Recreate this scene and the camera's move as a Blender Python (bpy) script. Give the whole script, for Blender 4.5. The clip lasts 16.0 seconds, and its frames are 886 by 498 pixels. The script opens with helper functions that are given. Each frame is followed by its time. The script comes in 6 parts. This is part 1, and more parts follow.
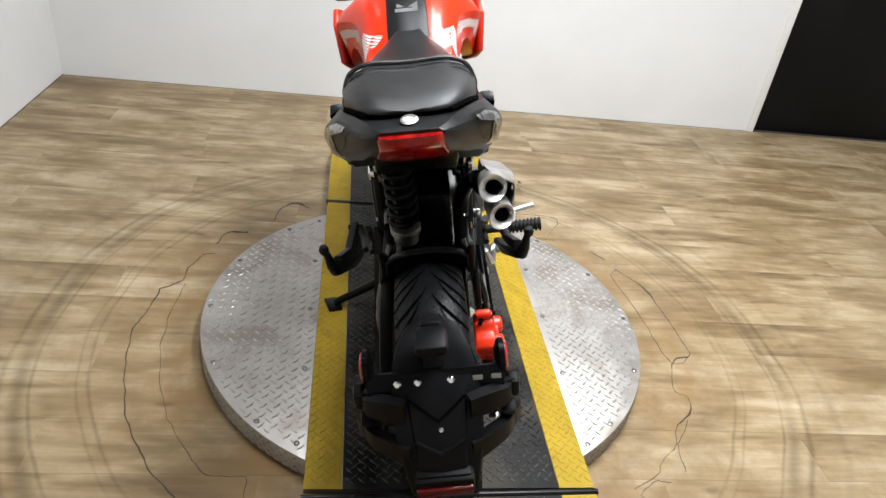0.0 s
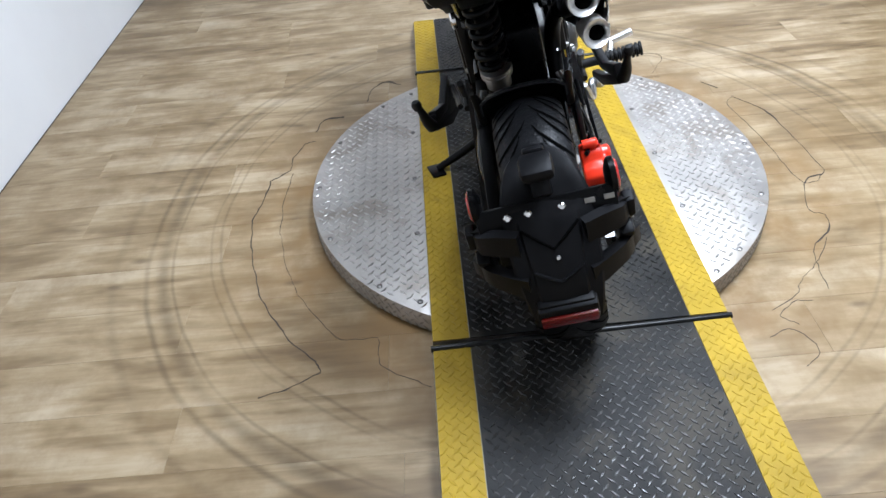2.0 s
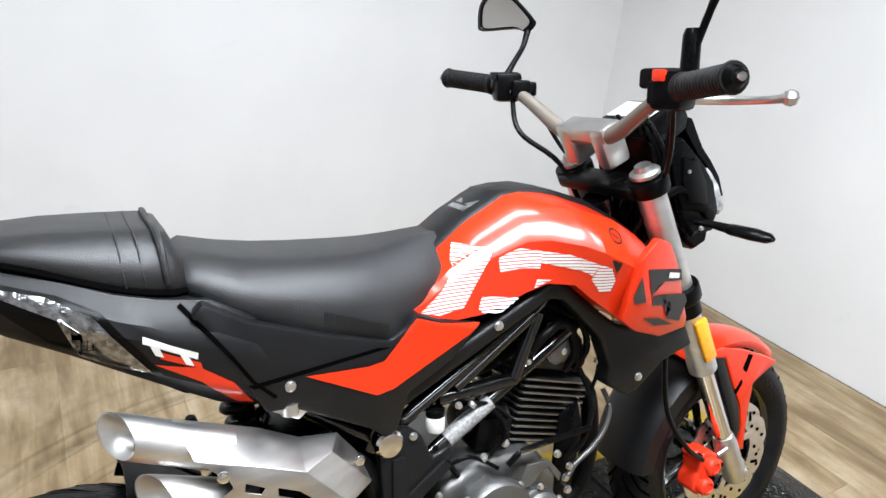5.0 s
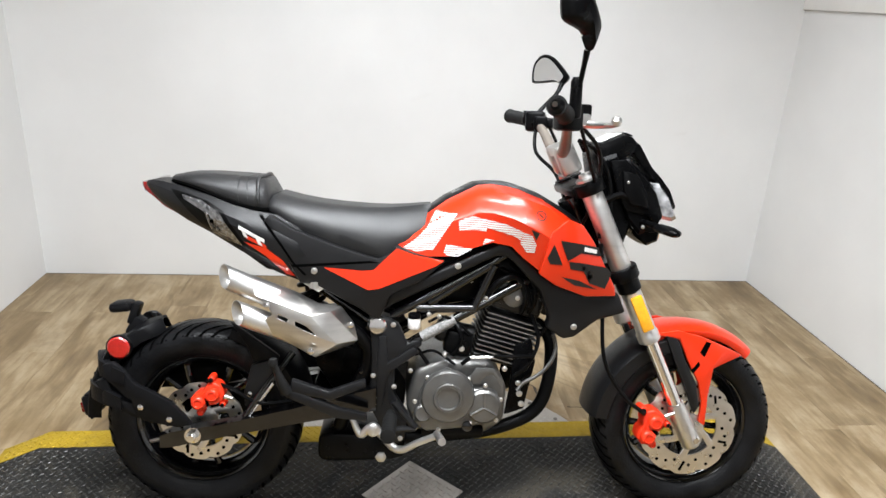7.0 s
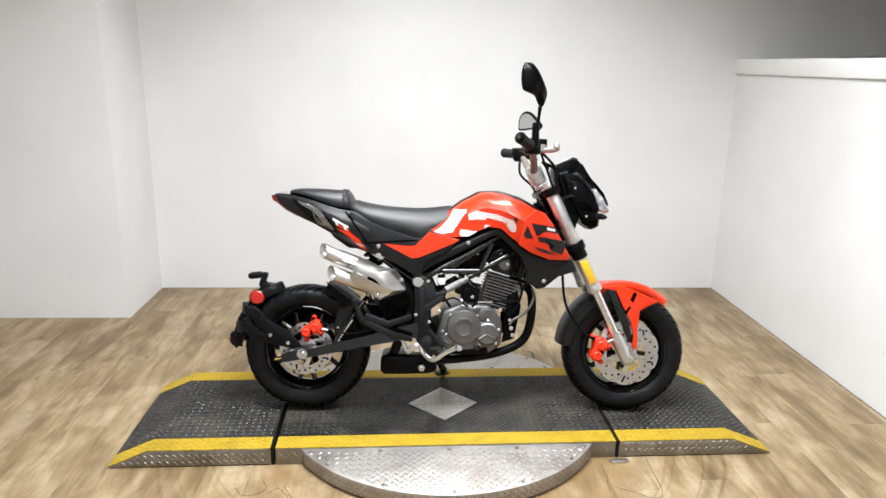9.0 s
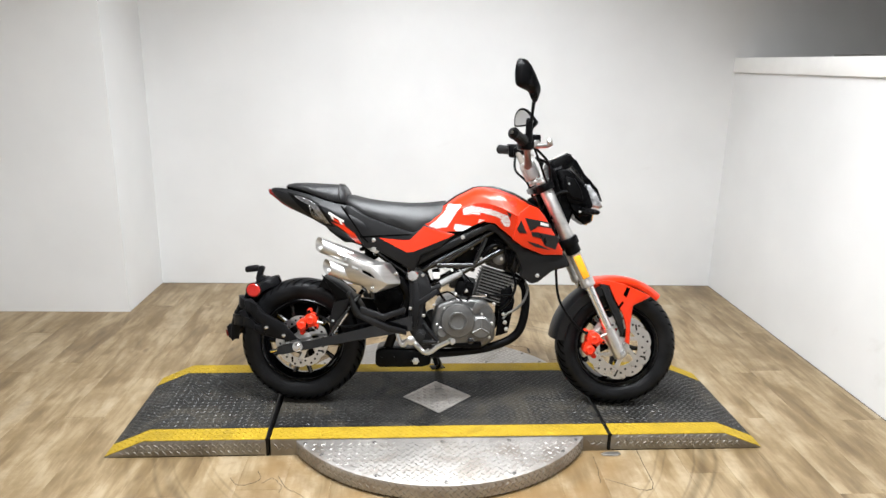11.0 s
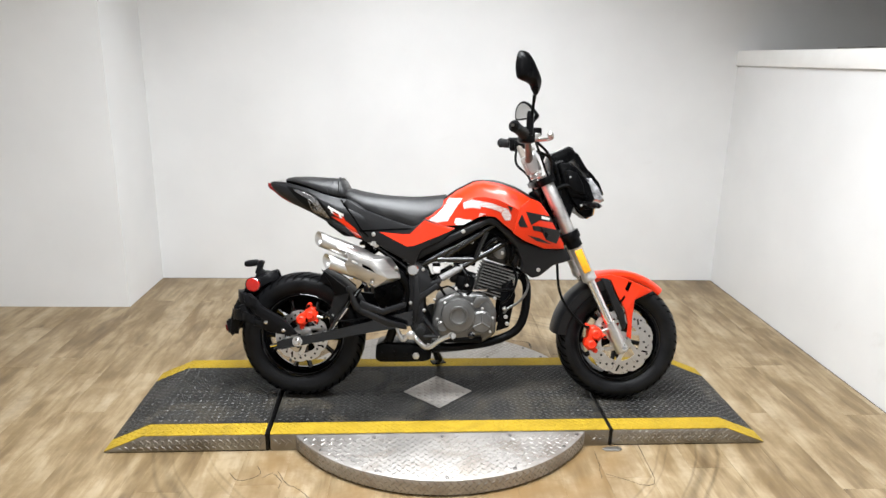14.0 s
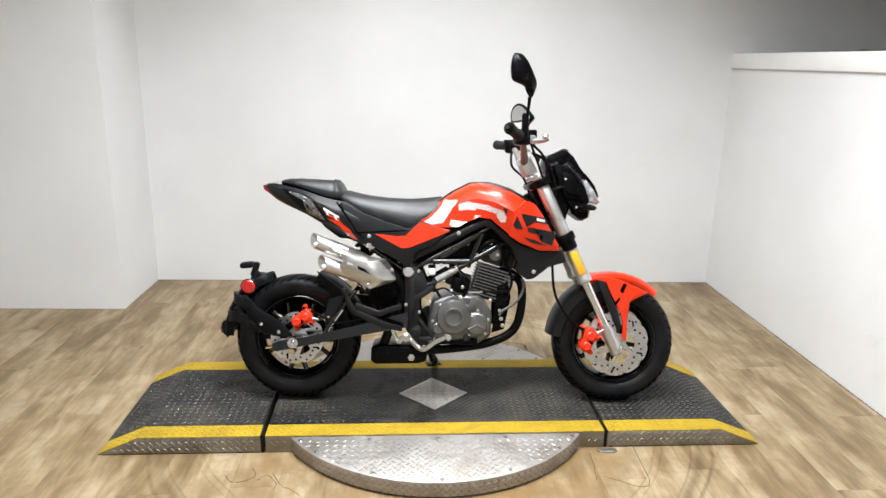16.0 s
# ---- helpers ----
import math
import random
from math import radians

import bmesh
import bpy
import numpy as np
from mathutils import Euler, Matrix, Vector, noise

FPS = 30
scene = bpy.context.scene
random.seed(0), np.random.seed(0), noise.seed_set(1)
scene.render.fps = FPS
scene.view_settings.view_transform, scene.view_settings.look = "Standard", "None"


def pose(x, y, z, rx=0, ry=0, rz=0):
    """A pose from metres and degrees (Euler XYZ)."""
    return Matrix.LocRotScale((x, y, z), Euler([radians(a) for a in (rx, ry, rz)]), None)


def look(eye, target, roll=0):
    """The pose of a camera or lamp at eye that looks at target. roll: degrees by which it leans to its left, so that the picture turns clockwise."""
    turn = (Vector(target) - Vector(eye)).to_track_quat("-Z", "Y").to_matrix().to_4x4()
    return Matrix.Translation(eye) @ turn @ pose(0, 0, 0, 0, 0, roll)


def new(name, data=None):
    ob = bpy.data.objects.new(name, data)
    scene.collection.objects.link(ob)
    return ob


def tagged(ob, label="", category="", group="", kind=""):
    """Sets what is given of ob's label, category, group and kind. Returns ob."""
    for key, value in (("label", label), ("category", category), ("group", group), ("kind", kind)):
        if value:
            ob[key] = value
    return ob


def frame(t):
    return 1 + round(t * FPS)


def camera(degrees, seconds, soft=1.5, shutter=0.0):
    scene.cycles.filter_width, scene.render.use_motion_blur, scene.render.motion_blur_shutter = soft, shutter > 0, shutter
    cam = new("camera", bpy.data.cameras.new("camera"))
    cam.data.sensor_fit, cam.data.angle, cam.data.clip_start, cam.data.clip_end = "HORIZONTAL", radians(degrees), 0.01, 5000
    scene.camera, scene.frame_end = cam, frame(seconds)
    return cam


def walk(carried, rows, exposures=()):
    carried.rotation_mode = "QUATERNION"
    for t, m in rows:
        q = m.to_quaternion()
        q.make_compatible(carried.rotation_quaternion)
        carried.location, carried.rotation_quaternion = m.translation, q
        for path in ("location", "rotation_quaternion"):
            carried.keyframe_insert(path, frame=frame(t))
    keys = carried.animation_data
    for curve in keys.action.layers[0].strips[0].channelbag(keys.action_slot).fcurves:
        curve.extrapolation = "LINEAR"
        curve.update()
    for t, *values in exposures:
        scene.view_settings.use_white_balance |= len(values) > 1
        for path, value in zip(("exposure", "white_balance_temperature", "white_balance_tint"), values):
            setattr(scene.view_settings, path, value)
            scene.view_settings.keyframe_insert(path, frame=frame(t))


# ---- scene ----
cam = camera(65.5, 16.0)
PATH = [
    (0, (-1.529, 0.217, 1.239), (0.147, -0.046, 0.18), 7.9),
    (0.5, (-1.53, 0.212, 1.145), (-0.016, -0.104, -0.122), 8.9),
    (1, (-1.526, 0.209, 1.102), (-0.134, -0.115, -0.296), 8.6),
    (1.5, (-1.529, 0.232, 1.115), (-0.114, -0.081, -0.263), 4.0),
    (2, (-1.558, 0.207, 1.148), (-0.052, 0.264, -0.166), -6.7),
    (2.5, (-1.564, -0.085, 1.218), (-0.072, 0.432, -0.009), -11.1),
    (3, (-1.527, -0.302, 1.253), (-0.035, 0.334, 0.082), -6.1),
    (3.5, (-1.344, -0.454, 1.223), (0.121, 0.232, 0.047), -1.7),
    (4, (-1.06, -0.595, 1.222), (0.336, 0.263, 0.076), -9.5),
    (4.1, (-1.001, -0.625, 1.230), (0.368, 0.294, 0.099), -8.2),
    (4.2, (-0.940, -0.650, 1.196), (0.463, 0.360, 0.187), -5.7),
    (6.3, (-0.102, -0.954, 1.292), (0.097, 0.815, 0.380), 3.7),
    (6.5, (-0.153, -1.153, 1.267), (0.037, 0.628, 0.377), 1.1),
    (7, (-0.109, -1.494, 1.310), (0.087, 0.371, 0.614), 3.0),
    (7.5, (-0.081, -1.807, 1.335), (0.063, 0.097, 0.739), 3.0),
    (8, (-0.194, -2.093, 1.348), (0.034, -0.178, 0.816), 1.6),
    (8.5, (-0.191, -2.306, 1.353), (0.064, -0.393, 0.827), 2.7),
    (9, (-0.143, -2.459, 1.357), (-0.038, -0.531, 0.833), 1.0),
    (11.5, (-0.111, -2.49, 1.34), (-0.016, -0.562, 0.816), 1.2),
    (12, (-0.114, -2.489, 1.338), (-0.012, -0.56, 0.819), 1.4),
    (12.5, (-0.119, -2.493, 1.339), (-0.018, -0.563, 0.824), 1.6),
    (13, (-0.114, -2.488, 1.333), (-0.02, -0.561, 0.807), 1.3),
    (13.5, (-0.102, -2.477, 1.333), (-0.01, -0.552, 0.798), 1.0),
    (14, (-0.104, -2.476, 1.334), (-0.015, -0.551, 0.798), 1.1),
    (14.5, (-0.103, -2.478, 1.336), (-0.012, -0.552, 0.804), 1.0),
    (15, (-0.096, -2.481, 1.338), (0.008, -0.555, 0.806), 1.0),
    (15.5, (-0.095, -2.478, 1.334), (0.003, -0.553, 0.803), 1.1),
    (16, (-0.1, -2.479, 1.334), (-0.001, -0.553, 0.804), 1.2),
]
EXPOSURE = [(0.0, -0.90, 6350), (0.5, -0.92, 6000), (1.0, -0.90, 5750), (2.0, -0.74, 5600), (3.5, -0.74, 5750), (4.2, -0.74, 5850), (6.3, -0.76, 6350), (7.0, -0.74, 6350), (8.0, -0.72, 6350), (8.5, -0.58, 6350), (9.0, -0.62, 6350), (11.3, -0.64, 6350), (12.5, -0.64, 6350), (13.5, -0.64, 6350), (14.5, -0.68, 6350), (16.0, -0.68, 6350)]
walk(cam, [(t, look(eye, target, roll)) for t, eye, target, roll in PATH], exposures=EXPOSURE)

# ---- light and exposure ----
world = bpy.data.worlds.new("world")
world.use_nodes = True
world.node_tree.nodes["Background"].inputs[0].default_value = (0.9, 0.95, 1.0, 1)
world.node_tree.nodes["Background"].inputs[1].default_value = 0.05
scene.world = world

FLOOR_X0, FLOOR_X1, FLOOR_Y0, FLOOR_Y1 = -2.646, 1.79, -4.2, 1.615
CEIL = 2.75
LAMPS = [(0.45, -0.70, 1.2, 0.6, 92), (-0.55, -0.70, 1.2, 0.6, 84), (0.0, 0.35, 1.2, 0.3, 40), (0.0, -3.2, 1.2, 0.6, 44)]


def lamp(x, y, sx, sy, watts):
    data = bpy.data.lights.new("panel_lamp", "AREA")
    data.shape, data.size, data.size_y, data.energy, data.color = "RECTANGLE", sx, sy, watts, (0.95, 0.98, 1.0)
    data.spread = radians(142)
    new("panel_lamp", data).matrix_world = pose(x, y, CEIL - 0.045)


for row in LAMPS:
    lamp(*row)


# ---- materials ----
def nodes_of(name):
    m = bpy.data.materials.new(name)
    m.use_nodes = True
    nt = m.node_tree
    return m, nt, nt.nodes["Principled BSDF"]


def surf(name, col, rough=0.5, metal=0.0, var=0.15, scale=12.0, bump=0.0, bscale=300.0, coat=0.0, rvar=0.1, stretch=(1, 1, 1), spec=0.5):
    """Base colour with blotches, roughness variation and fine relief."""
    m, nt, b = nodes_of(name)
    n, l = nt.nodes.new, nt.links.new
    co = n("ShaderNodeTexCoord")
    mp = n("ShaderNodeMapping")
    mp.inputs["Scale"].default_value = stretch
    l(co.outputs["Object"], mp.inputs["Vector"])
    nz = n("ShaderNodeTexNoise")
    nz.inputs["Scale"].default_value, nz.inputs["Detail"].default_value = scale, 6
    l(mp.outputs["Vector"], nz.inputs["Vector"])
    rm = n("ShaderNodeValToRGB")
    rm.color_ramp.elements[0].position, rm.color_ramp.elements[1].position = 0.3, 0.7
    rm.color_ramp.elements[0].color = (*[c * (1 - var) for c in col], 1)
    rm.color_ramp.elements[1].color = (*[min(1, c * (1 + var)) for c in col], 1)
    l(nz.outputs["Fac"], rm.inputs["Fac"])
    l(rm.outputs["Color"], b.inputs["Base Color"])
    b.inputs["Metallic"].default_value = metal
    b.inputs["Coat Weight"].default_value = coat
    b.inputs["Coat Roughness"].default_value = 0.06
    b.inputs["Specular IOR Level"].default_value = spec
    n2 = n("ShaderNodeTexNoise")
    n2.inputs["Scale"].default_value, n2.inputs["Detail"].default_value = bscale, 3
    l(mp.outputs["Vector"], n2.inputs["Vector"])
    mr = n("ShaderNodeMapRange")
    mr.inputs["To Min"].default_value, mr.inputs["To Max"].default_value = max(0.02, rough - rvar), min(1, rough + rvar)
    l(nz.outputs["Fac"], mr.inputs["Value"])
    l(mr.outputs["Result"], b.inputs["Roughness"])
    if bump:
        bp = n("ShaderNodeBump")
        bp.inputs["Strength"].default_value, bp.inputs["Distance"].default_value = bump, 0.002
        l(n2.outputs["Fac"], bp.inputs["Height"])
        l(bp.outputs["Normal"], b.inputs["Normal"])
    return m


def wood_floor():
    m, nt, b = nodes_of("vinyl_plank")
    n, l = nt.nodes.new, nt.links.new
    geo, info = n("ShaderNodeNewGeometry"), n("ShaderNodeObjectInfo")
    off = n("ShaderNodeVectorMath")
    off.operation = "MULTIPLY_ADD"
    cmb = n("ShaderNodeCombineXYZ")
    l(info.outputs["Random"], cmb.inputs[0]), l(info.outputs["Random"], cmb.inputs[1]), l(info.outputs["Random"], cmb.inputs[2])
    l(cmb.outputs[0], off.inputs[0])
    off.inputs[1].default_value = (37, 53, 11)
    l(geo.outputs["Position"], off.inputs[2])
    out = []
    for sc, det in (((6.5, 1.5, 1), 5), ((60, 5, 1), 6), ((2.2, 0.7, 1), 3), ((17, 5.0, 1), 5)):
        mp = n("ShaderNodeMapping")
        mp.inputs["Scale"].default_value = sc
        l(off.outputs[0], mp.inputs["Vector"])
        nz = n("ShaderNodeTexNoise")
        nz.inputs["Scale"].default_value, nz.inputs["Detail"].default_value, nz.inputs["Distortion"].default_value = 1.0, det, 0.6
        l(mp.outputs[0], nz.inputs["Vector"])
        out.append(nz.outputs["Fac"])
    a = n("ShaderNodeMath")
    a.operation = "MULTIPLY_ADD"
    l(out[1], a.inputs[0])
    a.inputs[1].default_value = 0.27
    a2 = n("ShaderNodeMath")
    a2.operation = "MULTIPLY_ADD"
    l(out[3], a2.inputs[0])
    a2.inputs[1].default_value = 0.50
    a3 = n("ShaderNodeMath")
    a3.operation = "MULTIPLY"
    l(out[0], a3.inputs[0])
    a3.inputs[1].default_value = 0.68
    l(a3.outputs[0], a2.inputs[2])
    l(a2.outputs[0], a.inputs[2])
    r1 = n("ShaderNodeMath")
    r1.operation = "MULTIPLY_ADD"
    l(info.outputs["Random"], r1.inputs[0])
    r1.inputs[1].default_value = 0.06
    l(a.outputs[0], r1.inputs[2])
    ramp = n("ShaderNodeValToRGB")
    e = ramp.color_ramp.elements
    e[0].position, e[0].color = 0.52, (0.100, 0.066, 0.034, 1)
    e[1].position, e[1].color = 1.00, (0.390, 0.318, 0.216, 1)
    for p, c in ((0.66, (0.180, 0.126, 0.066, 1)), (0.77, (0.274, 0.204, 0.116, 1)), (0.87, (0.342, 0.268, 0.170, 1))):
        q = e.new(p)
        q.color = c
    l(r1.outputs[0], ramp.inputs["Fac"])
    # tyre scuffs in rings round the turntable
    ln = n("ShaderNodeVectorMath")
    ln.operation = "LENGTH"
    flat = n("ShaderNodeVectorMath")
    flat.operation = "MULTIPLY"
    flat.inputs[1].default_value = (1, 1, 0)
    l(geo.outputs["Position"], flat.inputs[0])
    l(flat.outputs[0], ln.inputs[0])
    wob = n("ShaderNodeTexNoise")
    wob.inputs["Scale"].default_value, wob.inputs["Detail"].default_value = 1.6, 3
    l(geo.outputs["Position"], wob.inputs["Vector"])
    radius = n("ShaderNodeMath")
    radius.operation = "MULTIPLY_ADD"
    l(wob.outputs["Fac"], radius.inputs[0])
    radius.inputs[1].default_value = 0.07
    l(ln.outputs["Value"], radius.inputs[2])
    total = None
    for r, w, k in ((1.005, 0.026, 0.42), (0.980, 0.007, 0.36), (1.045, 0.012, 0.42), (0.860, 0.007, 0.32), (0.885, 0.006, 0.24), (0.78, 0.07, 0.16), (0.66, 0.06, 0.20), (1.13, 0.02, 0.18)):
        d = n("ShaderNodeMath")
        d.operation = "SUBTRACT"
        l(radius.outputs[0], d.inputs[0])
        d.inputs[1].default_value = r + 0.035
        ab = n("ShaderNodeMath")
        ab.operation = "ABSOLUTE"
        l(d.outputs[0], ab.inputs[0])
        mr = n("ShaderNodeMapRange")
        mr.interpolation_type = "SMOOTHSTEP"
        mr.inputs["From Min"].default_value, mr.inputs["From Max"].default_value = 0, w
        mr.inputs["To Min"].default_value, mr.inputs["To Max"].default_value = k, 0
        l(ab.outputs[0], mr.inputs["Value"])
        if total is None:
            total = mr.outputs[0]
        else:
            s = n("ShaderNodeMath")
            l(total, s.inputs[0]), l(mr.outputs[0], s.inputs[1])
            total = s.outputs[0]
    nz = n("ShaderNodeTexNoise")
    nz.inputs["Scale"].default_value, nz.inputs["Detail"].default_value = 3.0, 5
    l(geo.outputs["Position"], nz.inputs["Vector"])
    mm = n("ShaderNodeMapRange")
    mm.inputs["From Min"].default_value, mm.inputs["From Max"].default_value = 0.25, 0.55
    l(nz.outputs["Fac"], mm.inputs["Value"])
    mu = n("ShaderNodeMath")
    mu.operation = "MULTIPLY"
    mu.use_clamp = True
    l(total, mu.inputs[0]), l(mm.outputs[0], mu.inputs[1])
    # brown grime in patches
    gn = n("ShaderNodeTexNoise")
    gn.inputs["Scale"].default_value, gn.inputs["Detail"].default_value, gn.inputs["Roughness"].default_value = 4.5, 9, 0.68
    l(geo.outputs["Position"], gn.inputs["Vector"])
    gm = n("ShaderNodeMapRange")
    gm.inputs["From Min"].default_value, gm.inputs["From Max"].default_value = 0.43, 0.70
    gm.inputs["To Max"].default_value = 0.78
    l(gn.outputs["Fac"], gm.inputs["Value"])
    grime = n("ShaderNodeMix")
    grime.data_type = "RGBA"
    l(gm.outputs[0], grime.inputs["Factor"])
    l(ramp.outputs[0], grime.inputs["A"])
    grime.inputs["B"].default_value = (0.150, 0.098, 0.043, 1)
    rust = n("ShaderNodeMapRange")
    rust.interpolation_type = "SMOOTHSTEP"
    rust.inputs["From Min"].default_value, rust.inputs["From Max"].default_value = 0.62, 0.98
    rust.inputs["To Min"].default_value, rust.inputs["To Max"].default_value = 0.85, 0.0
    l(radius.outputs[0], rust.inputs["Value"])
    rn = n("ShaderNodeMapRange")
    rn.inputs["From Min"].default_value, rn.inputs["From Max"].default_value = 0.40, 0.60
    l(gn.outputs["Fac"], rn.inputs["Value"])
    rm2 = n("ShaderNodeMath")
    rm2.operation = "MULTIPLY"
    l(rust.outputs[0], rm2.inputs[0]), l(rn.outputs[0], rm2.inputs[1])
    rusty = n("ShaderNodeMix")
    rusty.data_type = "RGBA"
    l(rm2.outputs[0], rusty.inputs["Factor"])
    l(grime.outputs["Result"], rusty.inputs["A"])
    rusty.inputs["B"].default_value = (0.200, 0.120, 0.048, 1)
    kmap = n("ShaderNodeMapping")
    kmap.inputs["Scale"].default_value = (7.0, 3.0, 1)
    l(off.outputs[0], kmap.inputs["Vector"])
    vor = n("ShaderNodeTexVoronoi")
    vor.inputs["Scale"].default_value = 1.0
    l(kmap.outputs[0], vor.inputs["Vector"])
    kn = n("ShaderNodeMapRange")
    kn.interpolation_type = "SMOOTHSTEP"
    kn.inputs["From Min"].default_value, kn.inputs["From Max"].default_value = 0.02, 0.11
    kn.inputs["To Min"].default_value, kn.inputs["To Max"].default_value = 0.55, 0.0
    l(vor.outputs["Distance"], kn.inputs["Value"])
    knot = n("ShaderNodeMix")
    knot.data_type = "RGBA"
    l(kn.outputs[0], knot.inputs["Factor"])
    l(rusty.outputs["Result"], knot.inputs["A"])
    knot.inputs["B"].default_value = (0.066, 0.041, 0.020, 1)
    mix = n("ShaderNodeMix")
    mix.data_type = "RGBA"
    l(mu.outputs[0], mix.inputs["Factor"])
    l(knot.outputs["Result"], mix.inputs["A"])
    mix.inputs["B"].default_value = (0.042, 0.028, 0.014, 1)
    l(mix.outputs["Result"], b.inputs["Base Color"])
    b.inputs["Specular IOR Level"].default_value = 0.28
    mr = n("ShaderNodeMapRange")
    mr.inputs["To Min"].default_value, mr.inputs["To Max"].default_value = 0.30, 0.52
    l(out[2], mr.inputs["Value"])
    l(mr.outputs[0], b.inputs["Roughness"])
    bp = n("ShaderNodeBump")
    bp.inputs["Strength"].default_value, bp.inputs["Distance"].default_value = 0.25, 0.001
    l(out[1], bp.inputs["Height"])
    l(bp.outputs[0], b.inputs["Normal"])
    return m


M_FLOOR = wood_floor()
M_SUB = surf("floor_underlay", (0.05, 0.04, 0.03), 0.8)


def smudged(m, scale=1.7, colour=(0.52, 0.49, 0.45), amount=0.5, low=0.66):
    """Lay sparse soft smudges over a painted surface."""
    nt = m.node_tree
    n, l = nt.nodes.new, nt.links.new
    b = nt.nodes["Principled BSDF"]
    old = b.inputs["Base Color"].links[0].from_socket
    geo = n("ShaderNodeNewGeometry")
    nz = n("ShaderNodeTexNoise")
    nz.inputs["Scale"].default_value, nz.inputs["Detail"].default_value, nz.inputs["Roughness"].default_value, nz.inputs["Distortion"].default_value = scale, 7, 0.62, 0.8
    l(geo.outputs["Position"], nz.inputs["Vector"])
    mr = n("ShaderNodeMapRange")
    mr.inputs["From Min"].default_value, mr.inputs["From Max"].default_value, mr.inputs["To Max"].default_value = low, low + 0.12, amount
    l(nz.outputs["Fac"], mr.inputs["Value"])
    mx = n("ShaderNodeMix")
    mx.data_type = "RGBA"
    l(mr.outputs[0], mx.inputs["Factor"])
    l(old, mx.inputs["A"])
    mx.inputs["B"].default_value = (*colour, 1)
    l(mx.outputs["Result"], b.inputs["Base Color"])
    return m


M_WALL = smudged(surf("white_wall_paint", (0.72, 0.72, 0.715), 0.55, var=0.035, scale=2.5, bump=0.12, bscale=60))
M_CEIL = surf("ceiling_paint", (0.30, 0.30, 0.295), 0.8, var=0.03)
M_BACK = surf("south_wall_paint", (0.66, 0.67, 0.69), 0.7, var=0.05)
M_DARK = surf("black_door_panel", (0.004, 0.004, 0.0045), 0.45, var=0.3, scale=4, spec=0.2)
M_TRIM = surf("painted_trim", (0.82, 0.81, 0.79), 0.4, var=0.03)
M_ALU = smudged(surf("aluminium_tread_plate", (0.43, 0.405, 0.378), 0.47, 0.80, var=0.12, scale=9, bump=0.12, bscale=160, rvar=0.12), 6.0, (0.24, 0.20, 0.155), 0.55, 0.50)
M_TREAD = surf("rubbed_tread_bar", (0.56, 0.54, 0.515), 0.34, 1.0, var=0.22, scale=6, rvar=0.12)
M_ALU_D = surf("dirty_tread_plate", (0.29, 0.275, 0.25), 0.48, 1.0, var=0.18, scale=14, bump=0.15, bscale=160)
M_MAT = smudged(surf("black_tread_coating", (0.0165, 0.0160, 0.0152), 0.46, var=0.7, scale=5, bump=0.35, bscale=420, rvar=0.18, spec=0.12), 5.0, (0.052, 0.045, 0.034), 0.8, 0.50)
M_MATTOP = surf("worn_black_tread", (0.020, 0.019, 0.017), 0.28, var=0.6, scale=7, bump=0.25, bscale=420, rvar=0.12, spec=0.5)
M_YEL = smudged(surf("yellow_safety_paint", (0.325, 0.218, 0.016), 0.52, var=0.16, scale=9, bump=0.2, bscale=300, spec=0.16), 9.0, (0.20, 0.132, 0.012), 0.5, 0.54)
M_JOINT = surf("black_joint_strip", (0.003, 0.003, 0.003), 0.3, spec=0.2)
M_SCREW = surf("zinc_screw", (0.20, 0.19, 0.18), 0.35, 1.0)


# ---- building helpers ----
def finish(bm, name, smooth=38):
    bmesh.ops.recalc_face_normals(bm, faces=bm.faces)
    me = bpy.data.meshes.new(name)
    bm.to_mesh(me)
    bm.free()
    me.shade_smooth()
    me.set_sharp_from_angle(angle=radians(smooth))
    return me


def part(name, bm, material, parent=None, label="", smooth=38):
    me = bm if isinstance(bm, bpy.types.Mesh) else finish(bm, name, smooth)
    if not me.materials:
        me.materials.append(material)
    ob = new(name, me)
    if parent:
        ob.parent = parent
    if label:
        ob["label"] = label
    return ob


def structure(ob, label="", category=""):
    return tagged(ob, label, category, "", "structure")


def B():
    return bmesh.new()


def bev(bm, w, seg=2, angle=25):
    es = [e for e in bm.edges if len(e.link_faces) == 2 and e.calc_face_angle(0) > radians(angle)]
    bmesh.ops.bevel(bm, geom=es, offset=w, segments=seg, profile=0.5, affect="EDGES", clamp_overlap=True)
    return bm


def box(bm, c, s, rot=(0, 0, 0), bevel=0.0, seg=2):
    t = bmesh.new()
    m = pose(*c, *rot) @ Matrix.Diagonal((*s, 1))
    bmesh.ops.create_cube(t, size=1, matrix=m)
    if bevel:
        bev(t, bevel, seg)
    return join(bm, t)


def join(bm, t):
    me = bpy.data.meshes.new("t")
    t.to_mesh(me)
    t.free()
    bm.from_mesh(me)
    bpy.data.meshes.remove(me)
    return bm


def prism(bm, pts, y0, y1, bevel=0.0, seg=2, slope=(0, 0)):
    """An outline in x and z, drawn out from y0 to y1; slope leans it by x and z."""
    t = bmesh.new()
    f = t.faces.new([t.verts.new((x, y0 + slope[0] * x + slope[1] * z, z)) for x, z in pts])
    g = bmesh.ops.extrude_face_region(t, geom=[f])
    bmesh.ops.translate(t, verts=[v for v in g["geom"] if isinstance(v, bmesh.types.BMVert)], vec=(0, y1 - y0, 0))
    bmesh.ops.recalc_face_normals(t, faces=t.faces)
    if bevel:
        bev(t, bevel, seg)
    return join(bm, t)


